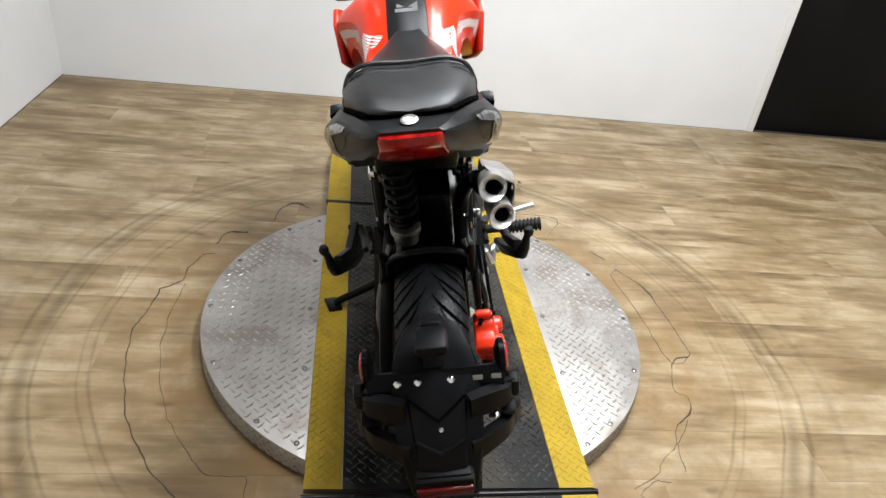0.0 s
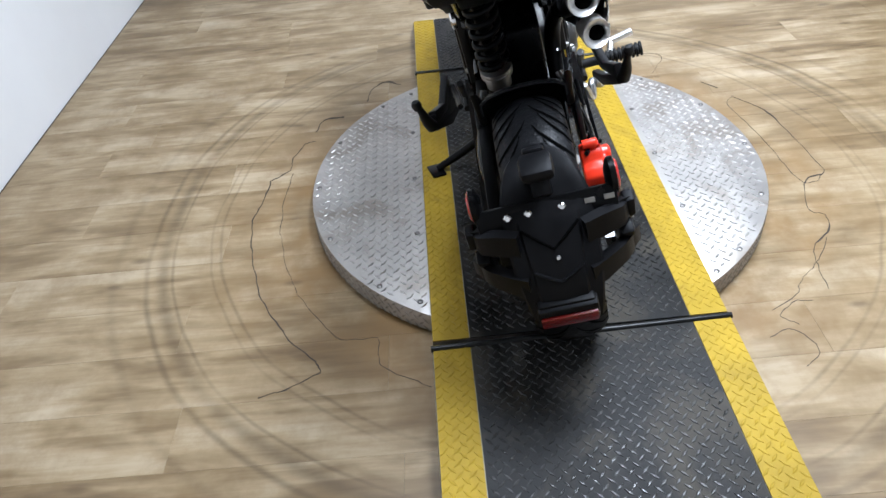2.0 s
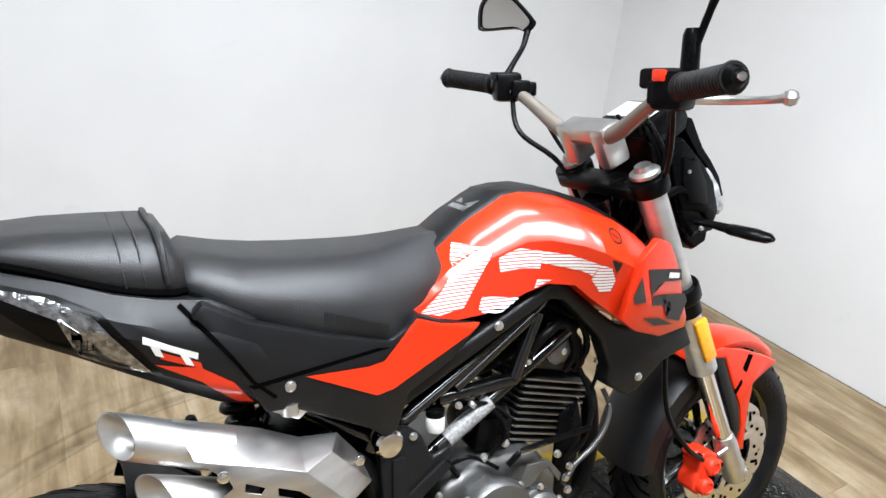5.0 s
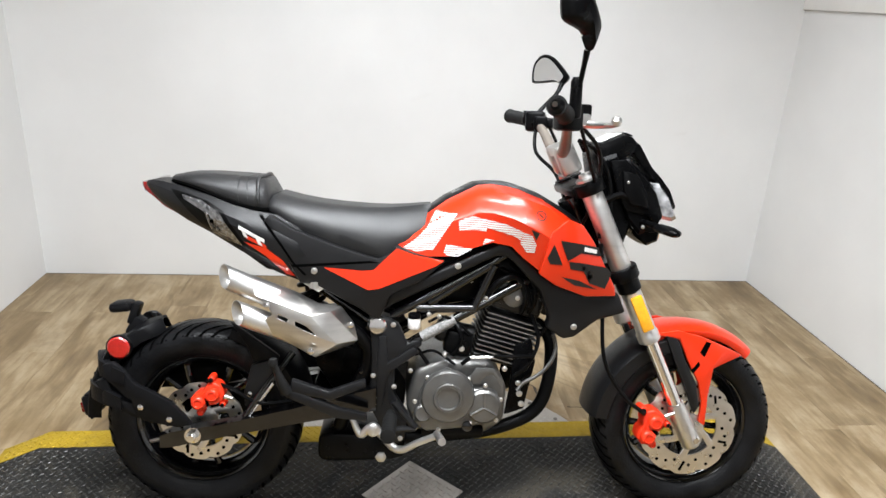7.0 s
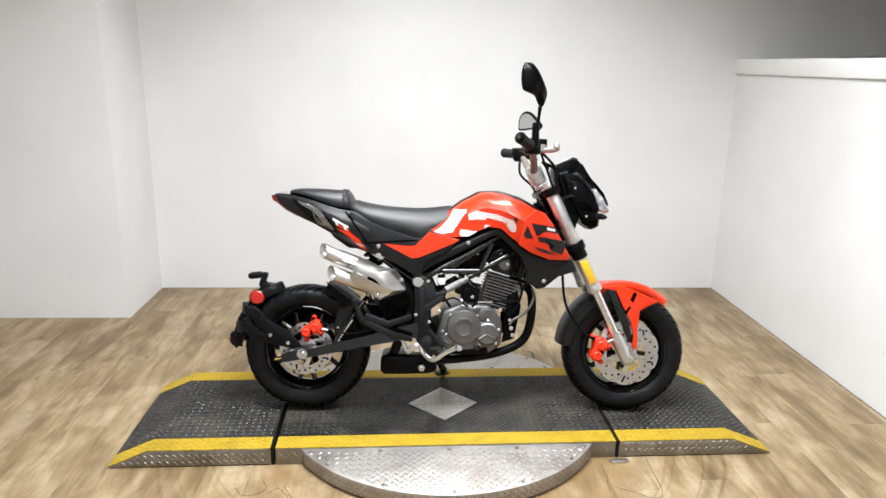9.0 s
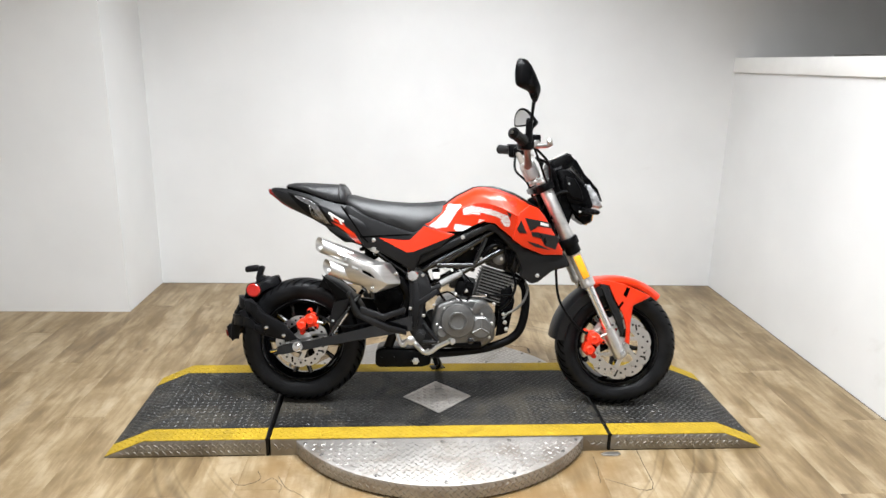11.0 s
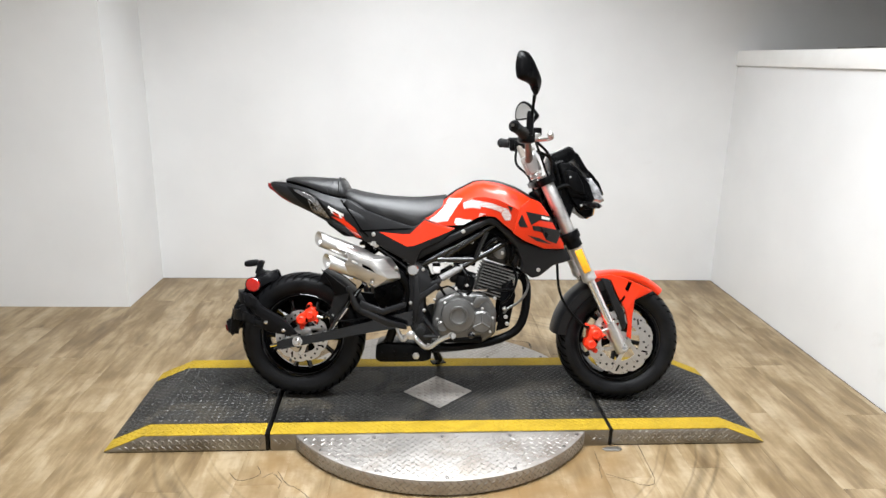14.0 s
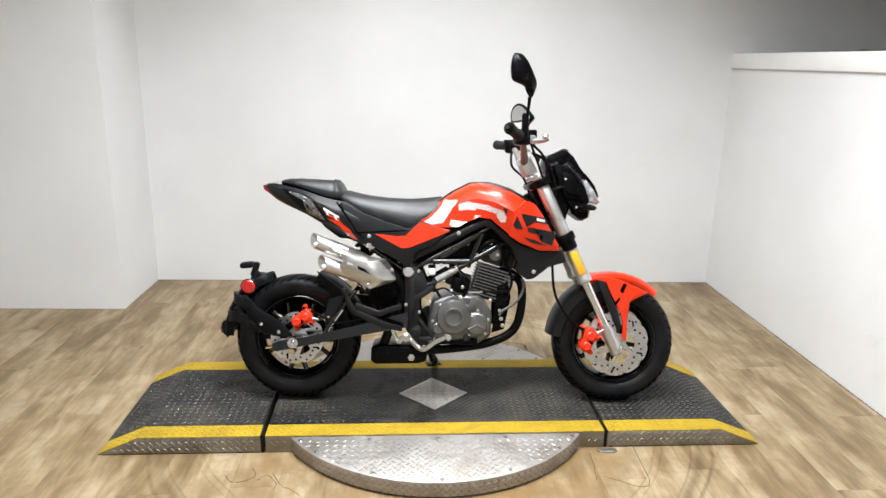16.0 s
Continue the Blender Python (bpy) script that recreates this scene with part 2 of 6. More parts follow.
def slab(bm, pts, z0, z1, bevel=0.0):
    """An outline in x and y, drawn up from z0 to z1."""
    t = bmesh.new()
    f = t.faces.new([t.verts.new((x, y, z0)) for x, y in pts])
    g = bmesh.ops.extrude_face_region(t, geom=[f])
    bmesh.ops.translate(t, verts=[v for v in g["geom"] if isinstance(v, bmesh.types.BMVert)], vec=(0, 0, z1 - z0))
    bmesh.ops.recalc_face_normals(t, faces=t.faces)
    if bevel:
        bev(t, bevel)
    return join(bm, t)


def loft(bm, rings, caps=True, closed=True):
    vs = [[bm.verts.new(p) for p in r] for r in rings]
    k = len(rings[0])
    for a, b in zip(vs, vs[1:]):
        for i in range(k if closed else k - 1):
            j = (i + 1) % k
            bm.faces.new((a[i], a[j], b[j], b[i]))
    if caps and closed:
        bm.faces.new(vs[0][::-1])
        bm.faces.new(vs[-1])
    return bm


def curve(pts, n=8):
    """A smooth line through the points."""
    p = [Vector(q) for q in pts]
    if len(p) < 3:
        return p
    p = [2 * p[0] - p[1], *p, 2 * p[-1] - p[-2]]
    out = []
    for i in range(1, len(p) - 2):
        for k in range(n):
            t = k / n
            a, b, c, d = p[i - 1:i + 3]
            out.append(0.5 * (2 * b + (c - a) * t + (2 * a - 5 * b + 4 * c - d) * t * t + (3 * b - a - 3 * c + d) * t ** 3))
    out.append(p[-2])
    return out


def tube(bm, pts, r, seg=10, smooth=6, caps=True, flat=1.0):
    """A round bar along a line; r may be a list, one for each point given."""
    p = curve(pts, smooth) if smooth else [Vector(q) for q in pts]
    n = len(p)
    rs = [r] * n if not isinstance(r, (list, tuple)) else [float(v) for v in np.interp(np.linspace(0, len(r) - 1, n), range(len(r)), r)]
    up = Vector((0, 1, 0.01))
    rings = []
    for i, q in enumerate(p):
        d = (p[min(i + 1, n - 1)] - p[max(i - 1, 0)]).normalized()
        a = up - up.dot(d) * d
        if a.length < 0.2:
            a = Vector((1, 0, 0)) - d.x * d
        a.normalize()
        b = d.cross(a)
        up = a
        rings.append([q + rs[i] * (math.cos(2 * math.pi * k / seg) * a * flat + math.sin(2 * math.pi * k / seg) * b) for k in range(seg)])
    return loft(bm, rings, caps)


def lathe(bm, prof, m, seg=32, closed=False):
    """A profile of (radius, height) turned round the z axis of m."""
    rings = [[m @ Vector((r * math.cos(2 * math.pi * k / seg), r * math.sin(2 * math.pi * k / seg), h)) for k in range(seg)] for r, h in prof]
    if closed:
        rings.append(rings[0])
        loft(bm, rings, False)
        bmesh.ops.remove_doubles(bm, verts=bm.verts, dist=1e-6)
        return bm
    return loft(bm, rings, True)


def axle(x, y, z, s=1):
    """A frame whose z axis runs across the machine."""
    return pose(x, y, z, -90 * s, 0, 0)


def bolt(bm, x, y, z, r=0.007, h=0.006, s=-1):
    r, h = r * 0.78, h * 0.85
    return lathe(bm, [(r * 1.25, 0), (r * 1.25, h * 0.3), (r, h * 0.35), (r, h * 0.9), (r * 0.8, h)], axle(x, y, z, s), 10)


# ---- the room ----
TH = 0.12


def wall(name, c, s, material=None, label="plain white painted wall with faint scuffs"):
    return structure(part(name, box(B(), c, s), material or M_WALL), label, "wall")


# north wall, east wall with its cap rail, the west jog and the closing walls
wall("wall_north", (1.2, FLOOR_Y1 + TH / 2, CEIL / 2), (6.0, TH, CEIL))
wall("wall_east", (FLOOR_X1 + TH / 2, (FLOOR_Y1 - 1.885) / 2, 1.318 / 2), (TH, FLOOR_Y1 + 1.885, 1.318))
wall("wall_beyond", (4.2 + TH / 2, -0.15, CEIL / 2), (TH, 3.53, CEIL))
wall("wall_beyond_south", (3.05, -1.945, CEIL / 2), (2.3, TH, CEIL))
wall("wall_jog", (-1.63 - 0.50, 1.10 + 0.26, CEIL / 2), (1.00, 0.514, CEIL))
wall("wall_west", (FLOOR_X0 - TH / 2, (1.10 + FLOOR_Y0) / 2, CEIL / 2), (TH, 1.10 - FLOOR_Y0, CEIL))
wall("wall_south", (-0.4, FLOOR_Y0 - TH / 2, CEIL / 2), (4.7, TH, CEIL), M_BACK, "plain pale painted wall behind the viewer")
wall("wall_east_return", (FLOOR_X1 + TH / 2, (-2.95 + FLOOR_Y0) / 2, CEIL / 2), (TH, -2.95 - FLOOR_Y0, CEIL))
wall("wall_lintel", (FLOOR_X1 + TH / 2, (-1.885 - 2.95) / 2, (2.1 + CEIL) / 2), (TH, 1.065, CEIL - 2.1))
structure(part("trim", box(B(), (FLOOR_X1 + 0.052, (FLOOR_Y1 - 1.885) / 2, 1.361), (0.132, FLOOR_Y1 + 1.885, 0.084), bevel=0.004), M_TRIM),
          "white cap rail along the top of the half-height panelling", "trim")
structure(part("door_1", box(B(), (FLOOR_X1 + 0.05, -2.4175, 1.05), (0.04, 1.06, 2.098), bevel=0.003), M_DARK), "matt black door closed in the white wall", "door")
structure(part("trim", box(B(), (FLOOR_X1 - 0.006, -1.868, 1.05), (0.010, 0.034, 2.1), bevel=0.002), M_TRIM), "narrow white corner trim beside the black door", "trim")
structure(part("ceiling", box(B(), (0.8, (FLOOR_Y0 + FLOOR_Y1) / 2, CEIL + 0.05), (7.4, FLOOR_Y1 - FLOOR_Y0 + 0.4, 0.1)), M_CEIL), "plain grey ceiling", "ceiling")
structure(part("floor", box(B(), (0.8, (FLOOR_Y0 + FLOOR_Y1) / 2, -0.054), (7.2, FLOOR_Y1 - FLOOR_Y0 + 0.2, 0.1)), M_SUB), "wood-look vinyl plank floor, worn in rings", "floor")

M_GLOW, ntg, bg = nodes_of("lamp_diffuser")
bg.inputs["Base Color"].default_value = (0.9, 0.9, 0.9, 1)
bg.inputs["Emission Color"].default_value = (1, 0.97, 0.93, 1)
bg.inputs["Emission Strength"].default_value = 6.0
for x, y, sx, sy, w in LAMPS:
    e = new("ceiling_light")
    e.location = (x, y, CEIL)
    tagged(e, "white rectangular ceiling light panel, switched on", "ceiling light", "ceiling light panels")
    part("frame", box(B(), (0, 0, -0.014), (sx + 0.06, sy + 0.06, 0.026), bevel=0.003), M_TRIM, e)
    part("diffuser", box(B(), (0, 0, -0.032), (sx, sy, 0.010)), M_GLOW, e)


# ---- the turntable with its ramps ----
DECK, DY0, DY1, SPLIT = 0.062, -0.316, 0.298, 0.605
STR = 0.078


def treads(x0, x1, y0, y1, z, keep, pitch=0.0174, long=0.0116, wide=0.0033, high=0.0014, place=None):
    """Raised lozenges in alternating directions, laid on a plane, as one mesh."""
    vs, fs = [], []
    q = pitch / math.sqrt(2)
    mx, my = (x0 + x1) / 2, (y0 + y1) / 2
    n = int((x1 - x0 + y1 - y0) / q) + 2
    ex, ey = (x1 - x0) / 2 - long * 0.6, (y1 - y0) / 2 - long * 0.6
    for i in range(-n, n + 1):
        for j in range(-n, n + 1):
            x, y = mx + (i - j) * q, my + (i + j + 0.5) * q
            if abs(x - mx) > ex or abs(y - my) > ey or not keep(x, y):
                continue
            a = radians(45 if (i + j) % 2 else -45)
            ca, sa = math.cos(a), math.sin(a)
            k = len(vs)
            for u, v, h in ((-long, 0, 0), (0, -wide, 0), (long, 0, 0), (0, wide, 0), (-long * 0.62, 0, high), (0, -wide * 0.5, high), (long * 0.62, 0, high), (0, wide * 0.5, high)):
                p = (x + u * ca - v * sa, y + u * sa + v * ca, z + h)
                vs.append(place(*p) if place else p)
            fs += [(k + q, k + (q + 1) % 4, k + 4 + (q + 1) % 4, k + 4 + q) for q in range(4)] + [(k + 4, k + 5, k + 6, k + 7)]
    me = bpy.data.meshes.new("treads")
    me.from_pydata(vs, [], fs)
    me.update()
    return me


def treads_part(parent, material, *a, **k):
    ob = part("treads", treads(*a, **k), material, parent)
    ob["kind"] = "stuff"
    return ob


DISC_R = 0.60
table = tagged(new("turntable"), "round aluminium tread-plate turntable with a black and yellow deck", "turntable")
for s, name, edge in ((1, "disc_plate", DY1), (-1, "disc_plate", DY0)):
    a0 = math.asin(abs(edge) / DISC_R)
    arc = [(DISC_R * math.cos(a0 + (math.pi - 2 * a0) * k / 48), s * DISC_R * math.sin(a0 + (math.pi - 2 * a0) * k / 48)) for k in range(49)]
    plate = part(name, slab(B(), arc, 0.007, DECK - 0.003, 0.0015), M_ALU, table, "bare aluminium half-round tread plate")
    inside = lambda x, y, s=s, edge=edge: x * x + y * y < (DISC_R - 0.012) ** 2 and s * y > abs(edge) + 0.012
    treads_part(plate, M_TREAD, -0.6, 0.6, -0.6, 0.6, DECK - 0.003, inside, pitch=0.0215, high=0.0014)
    vs = treads(a0 * DISC_R, (math.pi - a0) * DISC_R, 0.002, DECK - 0.004, 0, lambda x, y: True)
    for v in vs.vertices:
        x, y, z = v.co
        v.co = (math.cos(x / DISC_R) * (DISC_R + z), s * math.sin(x / DISC_R) * (DISC_R + z), y)
    ob = part("treads", vs, M_ALU_D, plate)
    ob["kind"] = "stuff"
    for k in range(7):
        a = radians(22.5 * (k + 1))
        q = (0.583 * math.cos(a), s * 0.583 * math.sin(a))
        if abs(q[1]) > abs(edge) + 0.03:
            part("screw", lathe(B(), [(0.0065, 0), (0.0065, 0.0022), (0.004, 0.0034)], pose(q[0], q[1], DECK - 0.003), 10), M_SCREW, plate)
    for x in (-0.475, -0.237, 0.0, 0.237, 0.475):
        if x * x + edge * edge < 0.33:
            part("screw", lathe(B(), [(0.0065, 0), (0.0065, 0.0022), (0.004, 0.0034)], pose(x, edge + s * 0.022, DECK - 0.003), 10), M_SCREW, plate)
# added black disc, set in from the rim: the shadow line under the plates
part("base", lathe(B(), [(DISC_R - 0.008, 0), (DISC_R - 0.008, 0.0075)], pose(0, 0, 0), 96), M_JOINT, table, "black inset disc standing in for the shadow under the plates")
deck = part("deck", box(B(), (0, (DY0 + DY1) / 2, DECK / 2), (2 * SPLIT - 0.012, DY1 - DY0, DECK), bevel=0.002), M_ALU_D, table, "low aluminium deck across the turntable")
DIA_X, DIA_Y = 0.134, 0.134
dia_in = lambda x, y, g=0.0: abs(x) / DIA_X + abs(y + 0.014) / DIA_Y < 1 + g


def cover(parent, x0, x1, ramp=None):
    """Black tread coating and the two yellow stripes on a deck or ramp."""
    place = ramp or (lambda x, y, z: (x, y, z))
    xs = sorted({x0, x1, *([] if not ramp else [math.copysign(1.03, x0 + x1)])})
    for name, a, b, m, lift in (("black_coating", DY0 + STR, DY1 - STR, M_MAT, 0.0), ("yellow_stripe", DY0, DY0 + STR, M_YEL, 0.0), ("yellow_stripe", DY1 - STR, DY1, M_YEL, 0.0)):
        bm = B()
        g = 0.0008
        rings = [[place(x, a + g, DECK + 0.0005), place(x, b - g, DECK + 0.0005), place(x, b - g, DECK + 0.0028), place(x, a + g, DECK + 0.0028)] for x in xs]
        ob = part(name, loft(bm, rings), m, parent)
        keep = (lambda x, y: not dia_in(x, y, 0.12)) if not ramp else (lambda x, y: True)
        treads_part(ob, M_MATTOP if m is M_MAT else m, x0 + 0.002, x1 - 0.002, a + 0.001, b - 0.001, DECK + 0.0028, keep, place=ramp)



cover(table, -SPLIT + 0.006, SPLIT - 0.006)
dp = part("diamond_plate", slab(B(), [(-DIA_X, -0.014), (0, -0.014 - DIA_Y), (DIA_X, -0.014), (0, -0.014 + DIA_Y)], DECK + 0.003, DECK + 0.0055), M_ALU, table, "small bare aluminium tread-plate diamond")
treads_part(dp, M_ALU, -0.14, 0.14, -0.16, 0.14, DECK + 0.0055, lambda x, y: dia_in(x, y, -0.12), high=0.0026)
for s in (-1, 1):
    treads_part(deck, M_ALU_D, s * 0.555 - 0.035, s * 0.555 + 0.035, 0.008, DECK - 0.006, 0, lambda x, y: True, place=lambda x, y, z: (x, DY0 - z - 0.0003, y))
    e = tagged(new("ramp"), "low aluminium tread-plate ramp with black coating and yellow edges", "ramp", "turntable ramps")
    end = s * (1.165 if s < 0 else 1.175)

    def slope(x, y, z, end=end):
        k = max(0.0, (abs(x) - 1.03) / (abs(end) - 1.03))
        return (x, y, z - k * (DECK - 0.004))

    side = [(s * (SPLIT + 0.006), 0.004), (end, 0.002), (end, 0.005), (s * 1.03, DECK), (s * (SPLIT + 0.006), DECK)]
    body = part("body", prism(B(), side, DY0, DY1, 0.0012), M_ALU_D, e)
    # added black slab that draws the shadow line under the ramp's sides
    part("shadow_gap", box(B(), (s * (SPLIT + abs(end)) / 2, (DY0 + DY1) / 2, 0.0025), (abs(end) - SPLIT - 0.03, DY1 - DY0 - 0.004, 0.005)), M_JOINT, e)
    x0, x1 = sorted((s * (SPLIT + 0.006), end))
    cover(e, x0, x1, slope)
    under = lambda x, y: y < DECK - 0.008 - max(0, (abs(x) - 1.03) / 0.14) * DECK
    treads_part(body, M_ALU_D, x0 + 0.01, x1 - 0.01, 0.006, DECK, 0, under, place=lambda x, y, z: (x, DY0 - z - 0.0003, y))
    treads_part(body, M_ALU_D, x0 + 0.01, x1 - 0.01, 0.006, DECK, 0, under, place=lambda x, y, z: (x, DY1 + z + 0.0003, y))
    j = part("joint_strip", box(B(), (s * SPLIT, (DY0 + DY1) / 2, DECK / 2 + 0.003), (0.011, DY1 - DY0 + 0.004, DECK + 0.002), bevel=0.002), M_JOINT)
    j = tagged(j, "black rubber strip in the gap between deck and ramp", "joint strip", "joint strips")
    part("bead", tube(B(), [(s * SPLIT, DY0 - 0.004, DECK + 0.002), (s * SPLIT, DY1 + 0.004, DECK + 0.002)], 0.007, 12, 0), M_JOINT, j)
    e.matrix_world = pose(0, 0, 0, 0, 0, 1.0)
    j.matrix_world = pose(0, 0, 0, 0, 0, 1.0) if s > 0 else pose(-0.010, 0, 0, 0, 0, 1.0) @ pose(-SPLIT, 0, 0, 0, 0, 1.0) @ pose(SPLIT, 0, 0)
table.matrix_world = pose(0, 0, 0, 0, 0, 1.0)


# ---- the motorcycle ----
M_RED = surf("red_gloss_paint", (0.62, 0.026, 0.003), 0.30, var=0.03, scale=3, coat=0.4, rvar=0.03, spec=0.35)
M_PLASTIC = surf("dark_grey_plastic", (0.0048, 0.0048, 0.0054), 0.40, var=0.10, scale=30, bump=0.12, bscale=900, rvar=0.06, spec=0.30)
M_GLOSSBLK = surf("gloss_black_enamel", (0.0015, 0.0015, 0.0018), 0.14, var=0.1, scale=20, coat=0.5, rvar=0.05, spec=0.5)
M_SATINBLK = surf("satin_black_metal", (0.002, 0.002, 0.0022), 0.30, var=0.25, scale=25, spec=0.10)
M_TYRE = surf("black_tyre_rubber", (0.0052, 0.0053, 0.0060), 0.40, var=0.6, scale=14, bump=0.6, bscale=170, rvar=0.16, spec=0.17)
M_GROOVE = surf("tyre_groove", (0.001, 0.001, 0.001), 0.95, var=0.0, spec=0.02)
M_SEAT = surf("black_seat_vinyl", (0.010, 0.010, 0.0105), 0.40, var=0.12, scale=18, bump=0.35, bscale=700, rvar=0.06, spec=0.55)
M_STEEL = surf("brushed_steel", (0.53, 0.515, 0.495), 0.36, 1.0, var=0.22, scale=14, bump=0.08, bscale=120, stretch=(0.2, 1, 3), rvar=0.10)
M_TIP = surf("satin_steel_pipe", (0.62, 0.61, 0.595), 0.44, 1.0, var=0.16, scale=14, bump=0.06, bscale=120, stretch=(0.2, 1, 3), rvar=0.08)
M_SLEEVE = surf("printed_label_sleeve", (0.22, 0.217, 0.213), 0.4, var=0.5, scale=220)
M_CHROME = surf("polished_metal", (0.75, 0.74, 0.73), 0.12, 1.0, var=0.04, rvar=0.05)
M_ALLOY = surf("bare_alloy", (0.60, 0.59, 0.575), 0.38, 1.0, var=0.08, scale=30, bump=0.1, bscale=500)
M_DISC = surf("ground_disc_steel", (0.72, 0.71, 0.70), 0.30, 1.0, var=0.08, scale=40, stretch=(1, 1, 1))
M_ENGINE = surf("grey_engine_casting", (0.155, 0.153, 0.148), 0.33, 0.8, var=0.14, scale=30, bump=0.35, bscale=800)
M_FIN = surf("black_cylinder_fins", (0.010, 0.010, 0.010), 0.42, 0.2, var=0.2, scale=30)
M_FINEDGE = surf("machined_fin_edge", (0.40, 0.395, 0.385), 0.35, 1.0)
M_CALIPER = surf("red_caliper_enamel", (0.72, 0.032, 0.008), 0.35, var=0.06, scale=40, coat=0.2, spec=0.3)
M_ORANGE = surf("orange_reflector", (0.85, 0.38, 0.012), 0.15, var=0.12, scale=140, bump=0.5, bscale=500, coat=0.6)
M_REDLENS = surf("red_lens", (0.26, 0.004, 0.003), 0.14, var=0.45, scale=60, bump=0.35, bscale=160, coat=0.4, spec=0.3)
M_REFLECT = surf("red_reflector", (0.36, 0.008, 0.004), 0.18, var=0.15, scale=160, bump=0.5, bscale=400, coat=0.8)
M_REARREF = surf("dark_red_reflector", (0.11, 0.003, 0.002), 0.18, var=0.15, scale=160, bump=0.4, bscale=400, coat=0.4)
M_LENS = surf("faceted_clear_lens", (0.24, 0.24, 0.245), 0.16, 0.85, var=0.8, scale=120, bump=1.0, bscale=110, coat=0.6)
M_RECESS = surf("black_lamp_recess", (0.0015, 0.0015, 0.0015), 0.3, spec=0.12)
M_HEADLENS = surf("clear_headlamp_lens", (0.42, 0.42, 0.43), 0.12, 0.5, var=0.7, scale=45, bump=0.8, bscale=80, coat=1.0)
M_SCREEN = surf("grey_instrument_screen", (0.48, 0.47, 0.45), 0.25, var=0.15, scale=30, coat=0.3)
M_BAR = surf("champagne_handlebar", (0.21, 0.182, 0.154), 0.42, 0.35, var=0.06)
M_SHELL = surf("black_lamp_shell", (0.0016, 0.0016, 0.0018), 0.28, var=0.2, scale=25, spec=0.07)
M_WHITEGFX = surf("pale_graphic_film", (0.74, 0.72, 0.70), 0.30, var=0.03, coat=0.5)
M_GUARD = surf("black_guard_plastic", (0.0052, 0.0052, 0.0058), 0.42, var=0.25, scale=22, bump=0.15, bscale=700, rvar=0.10, spec=0.09)
M_BLACKGFX = surf("black_graphic_film", (0.006, 0.006, 0.0065), 0.4, var=0.1)
M_GREYGFX = surf("grey_badge", (0.16, 0.16, 0.16), 0.35, 0.3, var=0.1)
M_YELTAG = surf("yellow_tag", (0.7, 0.5, 0.03), 0.5)
M_PEG = surf("ribbed_peg_rubber", (0.006, 0.006, 0.006), 0.55, var=0.2, spec=0.2)
M_MIRROR, _nt, _b = nodes_of("mirror_glass")
_b.inputs["Base Color"].default_value, _b.inputs["Metallic"].default_value, _b.inputs["Roughness"].default_value = (0.85, 0.86, 0.87, 1), 1.0, 0.02

bike = tagged(new("motorcycle"), "red and black naked motorcycle leaning on its side stand", "motorcycle")
bike.matrix_world = pose(0, -0.028, DECK + 0.006) @ pose(0, 0, 0, 0, 0, -1.7) @ pose(0, 0, 0, -11, 0, 0)
RW, FW = Vector((-0.520, 0, 0.231)), Vector((0.692, 0, 0.226))
S2 = (-1, 1)


def P(name, bm, m, parent=None, label="", smooth=38):
    return part(name, bm, m, parent or bike, label, smooth)


